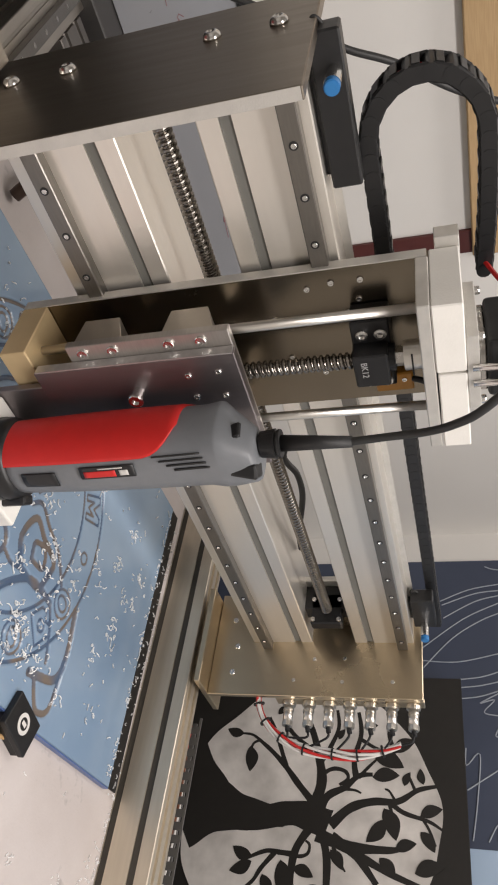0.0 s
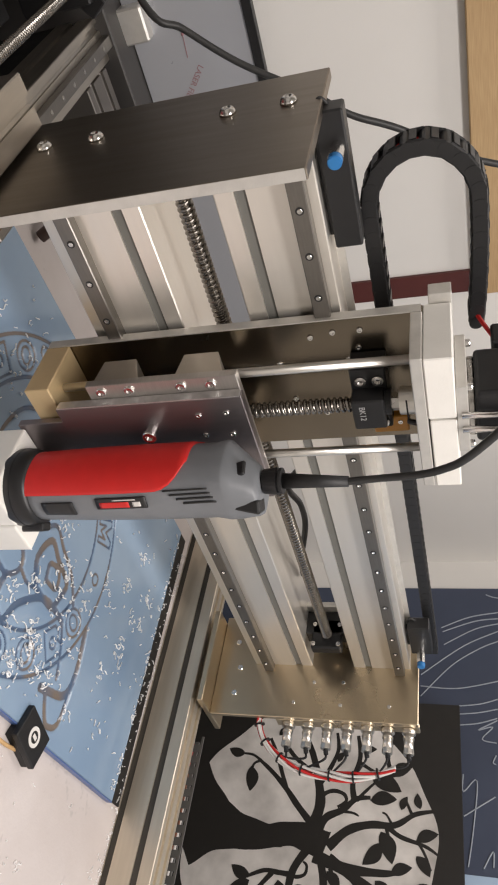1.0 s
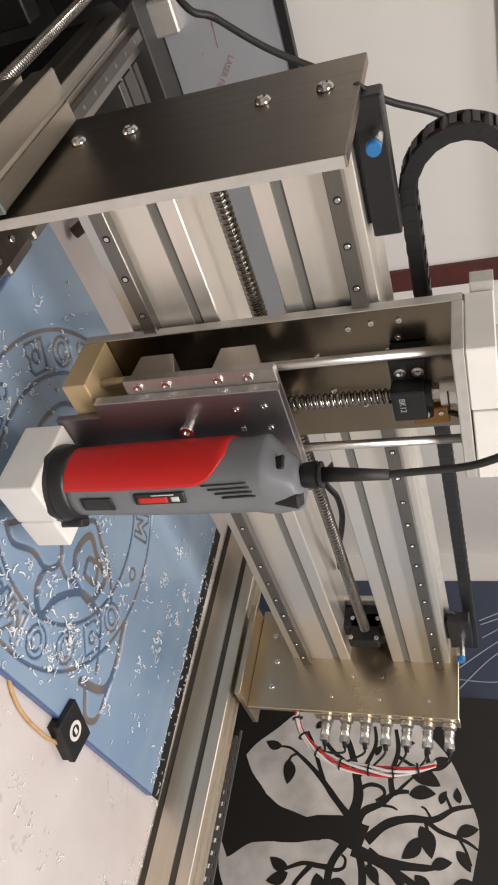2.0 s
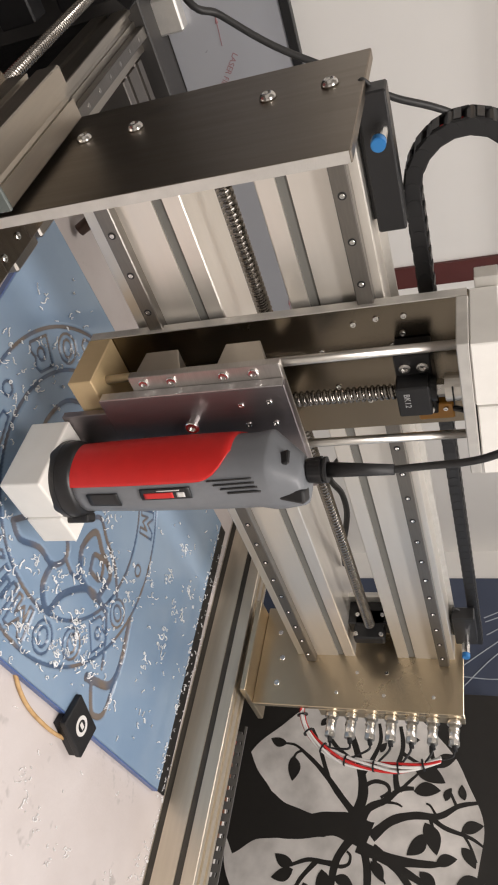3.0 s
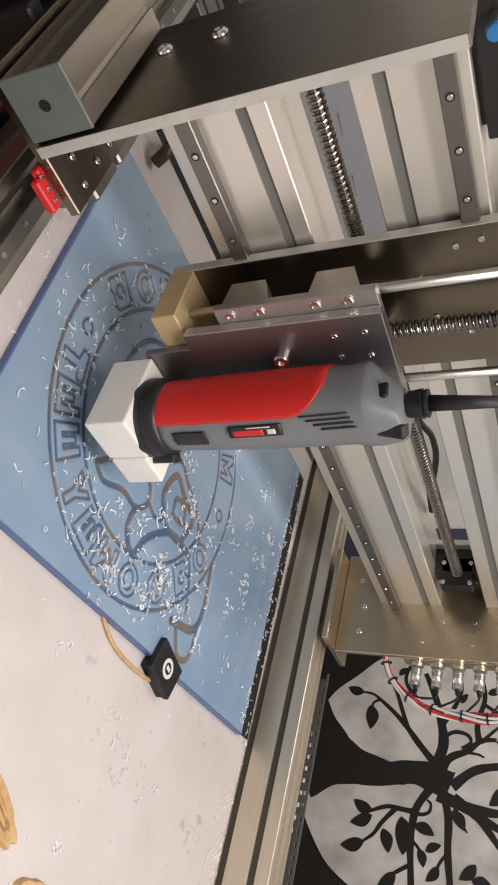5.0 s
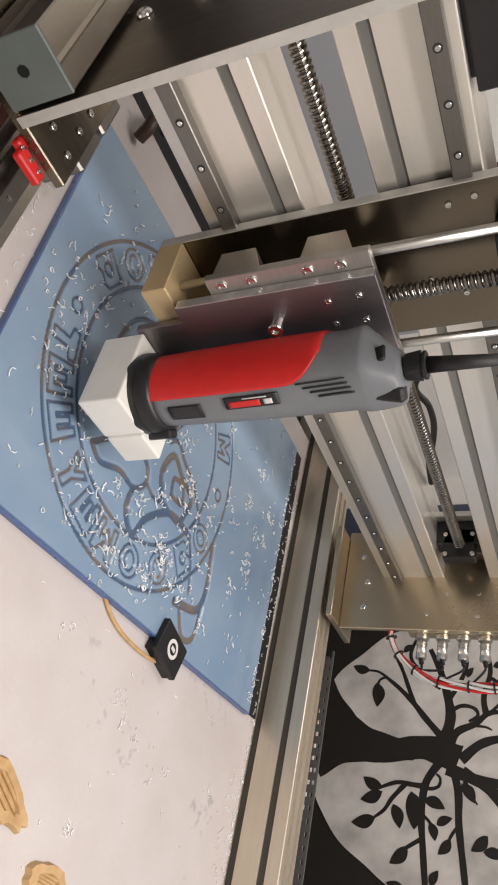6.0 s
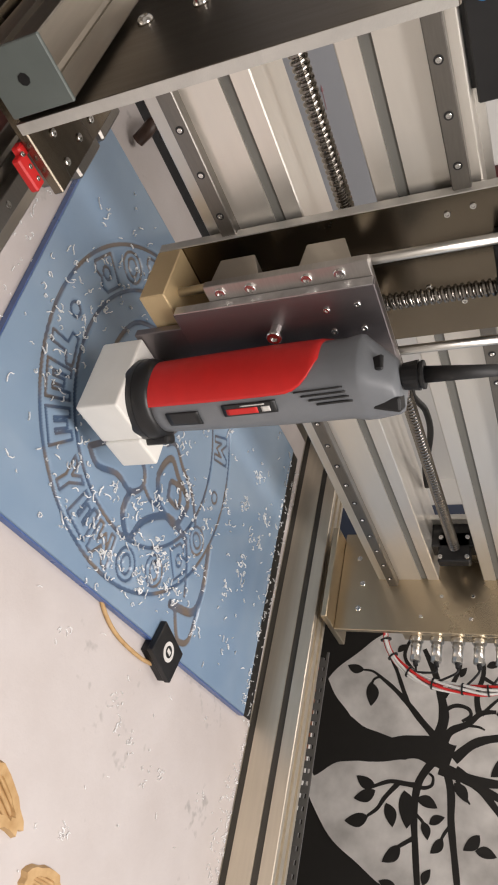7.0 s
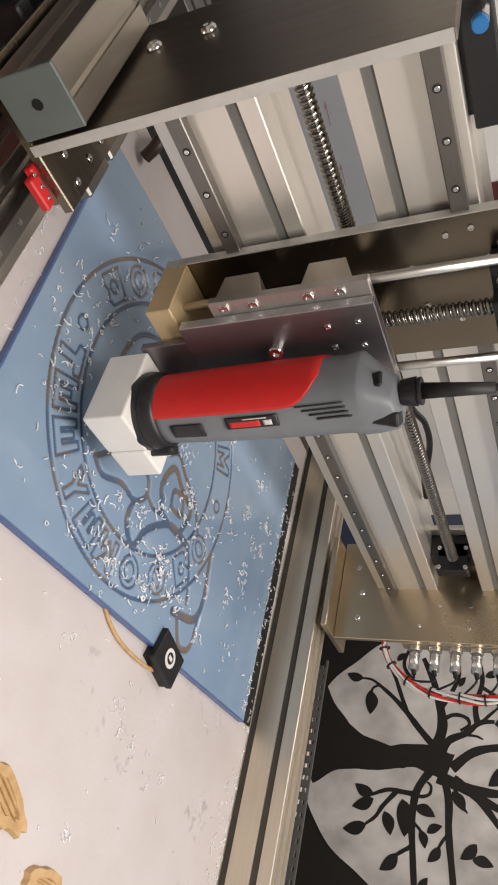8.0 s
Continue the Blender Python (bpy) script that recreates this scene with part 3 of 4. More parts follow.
part("beam", box(-0.9, -0.14, 0.52, 0.57, -0.33, -0.26, 0.003), BLACK, black_frame)
part("post", box(-0.24, -0.19, 0.58, 0.63, -0.95, -0.1, 0.003), BLACK, black_frame)
part("brace", turned(box(-0.3, 0.3, -0.02, 0.02, -0.02, 0.02, 0.002), Matrix.Translation((-0.35, 0.66, -0.3)) @ Matrix.Rotation(radians(-35), 4, "Y")), BLACK, black_frame)
part("wing_screw", rod((-0.2, 0.33, -0.29), (-0.2, 0.33, -0.24), 0.006, 10), CHROME, black_frame, "bright wing screw")

# slotted wiring duct along the outside of the frame
duct = thing("wiring_duct", "dark grey slotted wiring duct with red and white wires", "cable duct", (1.19, 0, -0.298))
part("inner_wall", box(1.168, 1.172, -1.35, -0.13, -0.298, -0.166, 0.001), DUCT, duct)
part("top_strip", box(1.168, 1.172, -1.35, -0.13, -0.150, -0.145, 0), DUCT, duct)
part("outer_wall", box(1.200, 1.204, -1.35, -0.13, -0.298, -0.166, 0.001), DUCT, duct)
part("trough_floor", box(1.172, 1.2, -1.35, -0.13, -0.298, -0.294, 0), DUCT, duct)
for k in range(50):
    part("finger", box(1.1685, 1.1718, -1.34 + 0.024 * k, -1.325 + 0.024 * k, -0.166, -0.150, 0), DUCT, duct)
for k, m in ((0, RED), (1, COPPER), (2, WHITE_WIRE)):
    part("wire", tube([(1.178 + 0.008 * k, -1.3 + 0.165 * i, -0.176 + 0.008 * math.sin(2.1 * i + k)) for i in range(8)], 0.0028, 6, 4), m, duct)

# ---- blue sheet with its engraving ----
sheet = thing("blue_sheet", "blue film-covered sheet engraved with rings and loops", "workpiece", (0.5485, -0.028, -0.2603))
SHEET_TURN = radians(2.2)
sheet.rotation_euler = (0, 0, SHEET_TURN)


def engraving():
    segs = []

    def poly(pts, w=0.0042, closed=False):
        n = len(pts)
        for i in range(n if closed else n - 1):
            segs.append((*pts[i], *pts[(i + 1) % n], w))

    cx, cy = 0.440, -0.037
    for r in (0.2875, 0.214):
        poly([(cx + r * math.cos(2 * math.pi * i / 96), cy + r * math.sin(2 * math.pi * i / 96)) for i in range(96)], 0.0042, True)

    def at(r, a):
        return (cx + r * math.cos(a), cy + r * math.sin(a))

    def glyph(deg, pts, w=0.0034, closed=True):
        poly([at(0.2505 + 0.026 * v, math.radians(deg + 6.2 * u)) for u, v in pts], w, closed)

    def oval(deg, su, sv):
        glyph(deg, [(su * math.cos(0.42 * t), sv * math.sin(0.42 * t)) for t in range(15)])

    comb = [(-0.9, 1), (-0.9, -1), (-0.4, -1), (-0.4, 0.35), (-0.2, 0.35), (-0.2, -0.7), (0.2, -0.7), (0.2, 0.35), (0.4, 0.35), (0.4, -1), (0.9, -1), (0.9, 1)]
    zigzag = [(-0.95, -1), (-0.95, 1), (-0.5, 1), (0.0, 0.1), (0.5, 1), (0.95, 1), (0.95, -1), (0.5, -1), (0.5, 0.1), (0.0, -0.7), (-0.5, 0.1), (-0.5, -1)]
    wedge = [(-0.9, -1), (-0.25, 0.1), (-0.25, 1), (0.25, 1), (0.25, 0.1), (0.9, -1), (0.4, -1), (0.0, -0.3), (-0.4, -1)]
    fork = [(-0.9, 1), (-0.9, -1), (-0.45, -1), (-0.45, 0.45), (-0.2, 0.45), (-0.2, -0.5), (0.2, -0.5), (0.2, 0.45), (0.45, 0.45), (0.45, -1), (0.9, -1), (0.9, 1)]
    tee = [(-0.95, -1), (-0.95, -0.45), (-0.25, -0.3), (-0.25, 1), (0.3, 1), (0.3, -0.3), (0.95, -0.45), (0.95, -1)]
    for deg in (2, 180):
        oval(deg, 0.42, 0.42)
    for deg in (137, -78, -59, -23, 44, 92):
        oval(deg, 0.95, 1.0)
        oval(deg, 0.45, 0.6)
    for deg in (-153, 75):
        glyph(deg, fork)
    for deg in (-139, -108):
        glyph(deg, comb)
    for deg in (-122, 60):
        glyph(deg, wedge)
    for deg in (-166, 108):
        glyph(deg, tee)
    for deg in (-94, 25):
        glyph(deg, zigzag)
    for deg in (155, -40, 121):
        glyph(deg, [(-0.9, 1), (-0.9, -1), (0.6, -1), (0.9, -0.5), (0.6, 0), (0.9, 0.5), (0.7, 1)])
        oval(deg, 0.35, 0.4)

    def bent(pts, w, closed=False):
        line = smooth_line([(*p, 0) for p in (pts + pts[:1] if closed else pts)], 5)
        poly([(p.x, p.y) for p in line], w)

    # the bird-like figure and its loops inside the ring
    bent([(0.321, -0.184), (0.352, -0.196), (0.40, -0.178), (0.444, -0.18), (0.47, -0.15), (0.445, -0.12), (0.37, -0.14)], 0.006, True)
    bent([(0.444, -0.18), (0.4425, -0.219), (0.478, -0.244), (0.50, -0.20), (0.563, -0.152), (0.635, -0.154)], 0.0075)
    bent([(0.529, -0.152), (0.50, -0.11), (0.52, -0.06), (0.56, -0.076), (0.607, -0.093), (0.60, -0.13), (0.587, -0.154)], 0.0075, True)
    bent([(0.545, -0.125), (0.54, -0.095), (0.572, -0.09), (0.582, -0.12)], 0.006, True)
    bent([(0.4945, -0.049), (0.52, -0.03), (0.56, -0.05), (0.61, -0.07), (0.65, -0.11)], 0.0055)
    bent([(0.47, -0.15), (0.50, -0.16), (0.529, -0.152)], 0.005)
    bent([(0.643, -0.274), (0.67, -0.268), (0.723, -0.250), (0.735, -0.20), (0.718, -0.123)], 0.0085)
    bent([(0.66, -0.27), (0.68, -0.30), (0.70, -0.315), (0.731, -0.30), (0.735, -0.24)], 0.0065)
    bent([(0.635, -0.154), (0.66, -0.19), (0.68, -0.24)], 0.005)
    bent([(0.33, -0.10), (0.29, -0.03), (0.31, 0.06), (0.38, 0.11)], 0.005)
    bent([(0.50, -0.02), (0.53, 0.05), (0.48, 0.11), (0.41, 0.12)], 0.005)
    return np.array(segs)


def groove_sheet(x0, x1, y0, y1, z, thick, step, segs):
    nx, ny = int((x1 - x0) / step) + 1, int((y1 - y0) / step) + 1
    gx, gy = np.meshgrid(np.linspace(x0, x1, nx), np.linspace(y0, y1, ny), indexing="ij")
    depth = np.zeros_like(gx)
    for ax, ay, bx, by, w in segs:
        dx, dy = bx - ax, by - ay
        t = np.clip(((gx - ax) * dx + (gy - ay) * dy) / (dx * dx + dy * dy + 1e-12), 0, 1)
        dist = np.hypot(gx - ax - t * dx, gy - ay - t * dy)
        depth = np.maximum(depth, np.clip((w - dist) / 0.0022, 0, 1))
    gz = z - 0.0035 * depth
    top = np.stack([gx, gy, gz], -1).reshape(-1, 3)
    verts = [tuple(v) for v in top]
    idx = np.arange(nx * ny).reshape(nx, ny)
    faces = np.stack([idx[:-1, :-1], idx[1:, :-1], idx[1:, 1:], idx[:-1, 1:]], -1).reshape(-1, 4).tolist()
    rim = list(idx[:, 0]) + list(idx[-1, 1:]) + list(idx[-2::-1, -1]) + list(idx[0, -2:0:-1])
    base = len(verts)
    verts += [(verts[i][0], verts[i][1], z - thick) for i in rim]
    n = len(rim)
    for i in range(n):
        faces.append([rim[i], rim[(i + 1) % n], base + (i + 1) % n, base + i])
    faces.append([base + i for i in range(n)][::-1])
    me = bpy.data.meshes.new("sheet")
    me.from_pydata(verts, [], faces)
    for p in me.polygons[:-n - 1]:
        p.use_smooth = True
    return me


marks = engraving()
c, n = math.cos(SHEET_TURN), math.sin(SHEET_TURN)
for k in (0, 2):
    px, py = marks[:, k] - sheet.location.x, marks[:, k + 1] - sheet.location.y
    marks[:, k], marks[:, k + 1] = c * px + n * py, c * py - n * px
HX, HY = 0.4525, 0.3215
me = groove_sheet(-HX, HX, -HY, HY, 0.0, 0.0117, 0.0027, marks)
me.materials.append(BLUE_SHEET)
ob = new("engraved_sheet", me)
ob.parent = sheet
ob.matrix_local = Matrix.Translation((0, 0, 0.0119))
for bm in (box(-HX, HX, -HY - 0.0025, -HY - 0.0002, 0.001, 0.0117, 0), box(-HX - 0.0025, -HX - 0.0002, -HY, HY, 0.001, 0.0117, 0)):
    ob = part("film_edge", bm, BLUE_EDGE, None, "deep blue film edge")
    ob.parent = sheet


def on_sheet(u, v, inset=0.012):
    """A place on the sheet from shares of its width and depth."""
    u, v = (HX - inset) * (2 * u - 1), (HY - inset) * (2 * v - 1)
    return (sheet.location.x + c * u - n * v, sheet.location.y + n * u + c * v, -0.2482)


# added black strip: paints the shadowed gap between sheet and profile
solo("edge_strip", turned(box(0.4645, 0.505, -HY + 0.004, HY + 0.01, -0.2605, -0.2565, 0.001), Matrix.Translation((sheet.location.x, sheet.location.y, 0)) @ Matrix.Rotation(SHEET_TURN, 4, "Z")), BLACK, "narrow black strip standing for the shadowed gap beside the blue sheet", "strip")


# ---- shavings ----
def curls(name, spots, label, size):
    verts, faces = [], []
    rnd = random.Random(len(spots))
    for x, y, z in spots:
        a, n = rnd.uniform(0, 6.28), rnd.randint(3, 7)
        p = Vector((x, y, z + 0.0012))
        turn, L, w = rnd.uniform(-1.2, 1.2), size * rnd.uniform(0.25, 0.6), size * rnd.uniform(0.07, 0.15)
        prev = None
        for i in range(n):
            d = Vector((math.cos(a), math.sin(a), 0))
            s = Vector((-d.y, d.x, rnd.uniform(-0.8, 0.8))).normalized() * w
            up = Vector((0, 0, 0.0008 + size * 0.25 * abs(math.sin(i * 1.3 + x * 90))))
            b = len(verts)
            verts += [tuple(p + s + up), tuple(p - s + up), tuple(p + up * 0.2 + Vector((0, 0, -0.0006)))]
            if prev is not None:
                for j in range(3):
                    faces.append((prev + j, prev + (j + 1) % 3, b + (j + 1) % 3, b + j))
            else:
                faces.append((b, b + 1, b + 2))
            prev = b
            p = p + d * L
            a += turn + rnd.uniform(-0.5, 0.5)
        faces.append((prev + 2, prev + 1, prev))
    me = bpy.data.meshes.new(name)
    me.from_pydata(verts, [], faces)
    me.materials.append(SHAVING)
    return tagged(new(name, me), label, "shavings", kind="stuff")


rnd = random.Random(21)
spots = []
for _ in range(150):
    spots.append(on_sheet(rnd.random(), rnd.random()))
for _ in range(260):
    a, r = rnd.uniform(2.2, 6.2), rnd.choice((0.2875, 0.25, 0.214)) + rnd.gauss(0, 0.014)
    spots.append((0.44 + r * math.cos(a), -0.037 + r * math.sin(a), -0.2482))
for _ in range(34):
    cu, cv = rnd.uniform(0.3, 0.97), rnd.uniform(0.08, 0.85)
    for _ in range(rnd.randint(6, 14)):
        u, v = rnd.gauss(cu, 0.012), rnd.gauss(cv, 0.016)
        if 0 < u < 1 and 0 < v < 1:
            spots.append(on_sheet(u, v))
spots += [on_sheet(rnd.uniform(0.985, 1.0), rnd.random(), 0.003) for _ in range(60)]
curls("sheet_shavings", spots, "curled white shavings scattered on the blue sheet", 0.0068)
spots = [(rnd.gauss(1.062, 0.004), rnd.uniform(-0.75, -0.35), -0.261) for _ in range(90)]
spots += [(rnd.uniform(1.02, 1.062), rnd.uniform(-0.34, 0.3), -0.257) for _ in range(70)]
spots += [(rnd.uniform(0.08, 1.04), rnd.uniform(-0.95, -0.38), -0.261) for _ in range(45)]
spots += [(rnd.uniform(0.05, 0.095), rnd.uniform(-0.4, 0.25), -0.261) for _ in range(60)]
for _ in range(16):
    cx, cy = rnd.uniform(0.3, 1.0), rnd.uniform(-0.85, -0.42)
    spots += [(rnd.gauss(cx, 0.008), rnd.gauss(cy, 0.008), -0.261) for _ in range(rnd.randint(4, 11))]
spots += [(rnd.gauss(1.03, 0.012), rnd.uniform(-0.72, -0.42), -0.261) for _ in range(50)]
curls("bed_shavings", spots, "pale curled shavings along the bed edge", 0.005)

# ---- loose things on the bed ----
hold = thing("hold_down_clamp", "black square hold-down block with a white ring mark", "clamp", (0.658, -0.352, -0.2604))
HM = Matrix.Translation((0.658, -0.352, -0.0365)) @ Matrix.Rotation(radians(-17), 4, "Z")
part("block", turned(box(-0.041, 0.041, -0.030, 0.030, -0.2115, -0.2, 0.002, seg=2), HM), BLACK, hold)
part("foot", turned(box(-0.039, 0.039, -0.0285, -0.006, -0.2239, -0.2115, 0.001), HM), BLACK, hold)
label_disc = part("label_disc", turned(lathe([(0.0165, -0.2), (0.0165, -0.1993)], 28), HM), WHITE_WIRE, hold, "white round label")
part("label_ring", turned(lathe([(0.010, -0.1993), (0.010, -0.199)], 24), HM), BLACK, label_disc, "dark ring print")
part("label_bar", turned(box(-0.006, 0.006, -0.0035, 0.0035, -0.199, -0.1987, 0), HM), WHITE_WIRE, label_disc, "pale bar print")
solo("bent_strip", tube([(0.455, -0.338, -0.2571), (0.4945, -0.3648, -0.2571), (0.5429, -0.379, -0.2571), (0.6155, -0.381, -0.2571), (0.675, -0.372, -0.2571)], 0.0034, 8, 8), TAN, "thin bent tan wooden strip on the bed", "wood strip", smooth=True)


def offcut(x, y, turn, length, seed):
    rnd = random.Random(seed)
    t = thing("wood_offcut", "jagged pale wooden offcut lying on the bed", "offcut", (x, y, -0.2604), "offcuts")
    pts = []
    n = 22
    for i in range(n):
        a = 2 * math.pi * i / n
        r = 1 + rnd.uniform(-0.16, 0.12)
        pts.append((length / 2 * math.cos(a) * r, 0.024 * math.sin(a) * r))
    bm = bmesh.new()
    lo = [bm.verts.new((px, py, 0)) for px, py in pts]
    hi = [bm.verts.new((px * 0.94, py * 0.9, 0.009)) for px, py in pts]
    inn = [bm.verts.new((px * 0.6, py * 0.5, 0.009)) for px, py in pts]
    dip = [bm.verts.new((px * 0.55, py * 0.42, 0.004)) for px, py in pts]
    for p, q in ((lo, hi), (hi, inn), (inn, dip)):
        for i in range(n):
            bm.faces.new((p[i], p[(i + 1) % n], q[(i + 1) % n], q[i]))
    bm.faces.new(lo[::-1])
    bm.faces.new(dip)
    m = Matrix.Translation((x, y, -0.2604)) @ Matrix.Rotation(turn, 4, "Z")
    part("wood", turned(bm, m), TAN, t)
    for k in range(3):
        part("ridge", turned(box(-length * 0.3, length * 0.25, -0.009 + 0.008 * k, -0.005 + 0.008 * k, 0.003, 0.008, 0.001), m), TAN, t)


offcut(0.41, -0.635, -0.5, 0.135, 1)
offcut(0.55, -0.71, -0.1, 0.1, 2)

# ---- gantry ----
def button(at, direction, r, h, parent):
    """Domed button-head bolt."""
    key = ("button", r, h)
    if key not in SOCKET:
        SOCKET[key] = mesh_of(lathe([(r, 0), (r * 0.98, h * 0.3), (r * 0.85, h * 0.65), (r * 0.62, h * 0.92), (r * 0.42, h), (r * 0.36, h * 0.6), (r * 0.2, h * 0.55)], 24), "bolt", CHROME, True)
    ob = new("bolt", SOCKET[key])
    ob.parent = parent
    ob.matrix_local = Matrix.Translation(Vector(at) - (parent.location if parent.parent is None else Vector((0, 0, 0)))) @ axis_to(direction)
    return ob


gantry = thing("gantry", "aluminium gantry of two slot profiles between milled end plates", "machine gantry", (0.5, 0.05, -0.12))
part("lower_profile", profile_x(-0.088, 1.118, 0.018, 0.135, -0.036, 0.098, [("a-", 0.067)]), ALU, gantry)
part("upper_profile", profile_x(-0.088, 1.118, 0.018, 0.098, 0.192, 0.3155, [("a-", 0.2248), ("b+", 0.083)]), ALU, gantry)
part("slot_strip", box(-0.087, 1.117, 0.0205, 0.0235, 0.060, 0.074, 0), SLOT, gantry, "grey slot strip")
part("slot_strip", box(-0.087, 1.117, 0.0205, 0.0235, 0.2178, 0.2318, 0), SLOT, gantry, "grey slot strip")
left_plate = part("end_plate", box(-0.101, -0.088, -0.109, 0.137, -0.1135, 0.333, 0.0012), PLATE_DARK, gantry, "milled end plate with four bolts, dark reflection in its colour")
# pale strip over the front edge, coloured as the light catches it
part("plate_edge", box(-0.1005, -0.0885, -0.1098, -0.1092, -0.112, 0.331, 0), EDGE, left_plate, "sawn plate edge, its lit tone put in the colour")
right_plate = part("end_plate", box(1.118, 1.130, -0.105, 0.137, -0.125, 0.333, 0.0012), PLATE_WARM, gantry, "milled end plate with warm reflections in its colour")
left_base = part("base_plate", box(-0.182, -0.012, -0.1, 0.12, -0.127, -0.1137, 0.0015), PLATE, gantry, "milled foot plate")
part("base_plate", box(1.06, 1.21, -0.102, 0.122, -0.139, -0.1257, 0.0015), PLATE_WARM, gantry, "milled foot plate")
for y in (0.0, 0.082):
    part("bearing_block", box(-0.04, 0.01, y - 0.035, y + 0.035, -0.191, -0.1275, 0.003), RAIL, gantry, "steel rail bearing block")
    part("bearing_block", box(1.152, 1.188, y - 0.035, y + 0.035, -0.215, -0.1395, 0.003), RAIL, gantry, "steel rail bearing block")
for z in (0.0, 0.2935):
    rail = part("rail", box(-0.087, 1.117, 0.0, 0.0178, z - 0.0105, z + 0.0105, 0.0012), RAIL, gantry, "dark ground steel guide rail")
    for n in range(-1, 19):
        part("bolt_recess", turned(lathe([(0.0052, 0), (0.0052, 0.0004)], 16), Matrix.Translation((0.06 * n, -0.0002, z)) @ axis_to((0, -1, 0))), HOLE, rail)
        bolt((0.06 * n, -0.0004, z), (0, -1, 0), 0.0032, 0.0012, rail)
for z in (-0.009, 0.0605, 0.2248, 0.295):
    button((-0.1011, 0.054, z), (-1, 0, 0), 0.0100, 0.0075, left_plate)
for y, z in ((0.07, -0.085), (0.006, -0.071), (-0.055, -0.075)):
    bolt((1.1178, y, z), (-1, 0, 0), 0.0065, 0.003, right_plate)
for y, z in ((-0.034, 0.106), (-0.032, 0.171), (-0.082, 0.064), (-0.084, 0.168), (-0.082, 0.272)):
    bolt((1.1178, y + 0.012, z), (-1, 0, 0), 0.0042, 0.002, right_plate)
for x, y in ((-0.075, -0.09), (-0.045, -0.05), (-0.042, -0.095), (-0.045, -0.01)):
    bolt((x + 0.013, y + 0.031, -0.1135), (0, 0, 1), 0.005, 0.002, left_base)
part("stiffener", box(1.0, 1.117, 0.1, 0.112, 0.085, 0.2, 0.002), EDGE, gantry)

side_profile = thing("side_profile", "short cream aluminium profile with a grey-green end cap", "profile", (-0.14, 0, -0.1135))
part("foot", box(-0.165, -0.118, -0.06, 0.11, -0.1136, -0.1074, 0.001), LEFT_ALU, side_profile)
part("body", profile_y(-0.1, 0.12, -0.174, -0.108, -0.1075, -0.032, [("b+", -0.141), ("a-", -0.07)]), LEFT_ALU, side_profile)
end_cap = part("end_cap", box(-0.1745, -0.1075, -0.105, -0.1002, -0.1075, -0.0315, 0.001), GREENGREY, side_profile, "grey-green plastic end cap")
part("cap_dimple", rod((-0.141, -0.1051, -0.07), (-0.141, -0.1056, -0.07), 0.0065, 8), BLACK, end_cap)
flag = thing("limit_flag", "red plastic limit flag screwed under the foot plate", "limit switch", (-0.055, -0.105, -0.139))
part("bar", box(-0.070, -0.030, -0.119, -0.1, -0.1385, -0.1275, 0.002), RED, flag)
part("tab", box(-0.078, -0.064, -0.108, -0.094, -0.1385, -0.1275, 0.002), RED, flag)
for x in (-0.07, -0.055, -0.04):
    bolt((x, -0.108, -0.1275), (0, 0, 1), 0.003, 0.0015, flag)
solo("brown_cable_hook", tube([(0.15, 0.335, -0.2505), (0.143, 0.345, -0.232), (0.142, 0.365, -0.225), (0.165, 0.4, -0.225), (0.2, 0.44, -0.255)], 0.0115, 8, 6), DARK_BROWN, "bent dark brown cable sleeve under the beam", "cable sleeve", smooth=True)

drive = thing("drive_screw", "long ball screw running in the beam gap", "drive screw", (0.5, 0.04, 0.1))
part("shaft", screw_thread((-0.088, 0.042, 0.146), (1.045, 0.042, 0.146), 0.0112, 0.0034, 0.0080, 16, 8), SCREW, drive)
part("bearing_block", box(1.02, 1.045, 0.01, 0.08, 0.112, 0.178, 0.003), BLACK, drive, "black bearing block")
bearing_base = part("bearing_base", box(1.02, 1.06, 0.045, 0.1, 0.09, 0.188, 0.002), BLACK, drive, "black bearing base")
part("shaft_end", rod((1.04, 0.042, 0.146), (1.078, 0.042, 0.146), 0.0055, 14), CHROME, drive, smooth=True)
part("end_nut", rod((1.064, 0.042, 0.146), (1.073, 0.042, 0.146), 0.0115, 6), CHROME, drive)
for y, z in ((0.012, 0.118), (0.012, 0.172)):
    bolt((1.018, y + 0.006, z), (-1, 0, 0), 0.005, 0.004, bearing_base)
    bolt((1.018, y + 0.052, z), (-1, 0, 0), 0.005, 0.004, bearing_base)
part("left_bearing", box(-0.087, -0.05, 0.02, 0.09, 0.105, 0.187, 0.002), EDGE, drive, "pale bearing plate")
solo("hanging_cable", tube([(0.5, 0.125, 0.24), (0.594, 0.115, 0.140), (0.662, 0.115, 0.149), (0.719, 0.115, 0.147), (0.787, 0.115, 0.130), (0.836, 0.117, 0.115), (0.905, 0.12, 0.106)], 0.006, 8, 8), CABLE, "black cable hanging behind the beam", "cable", smooth=True)


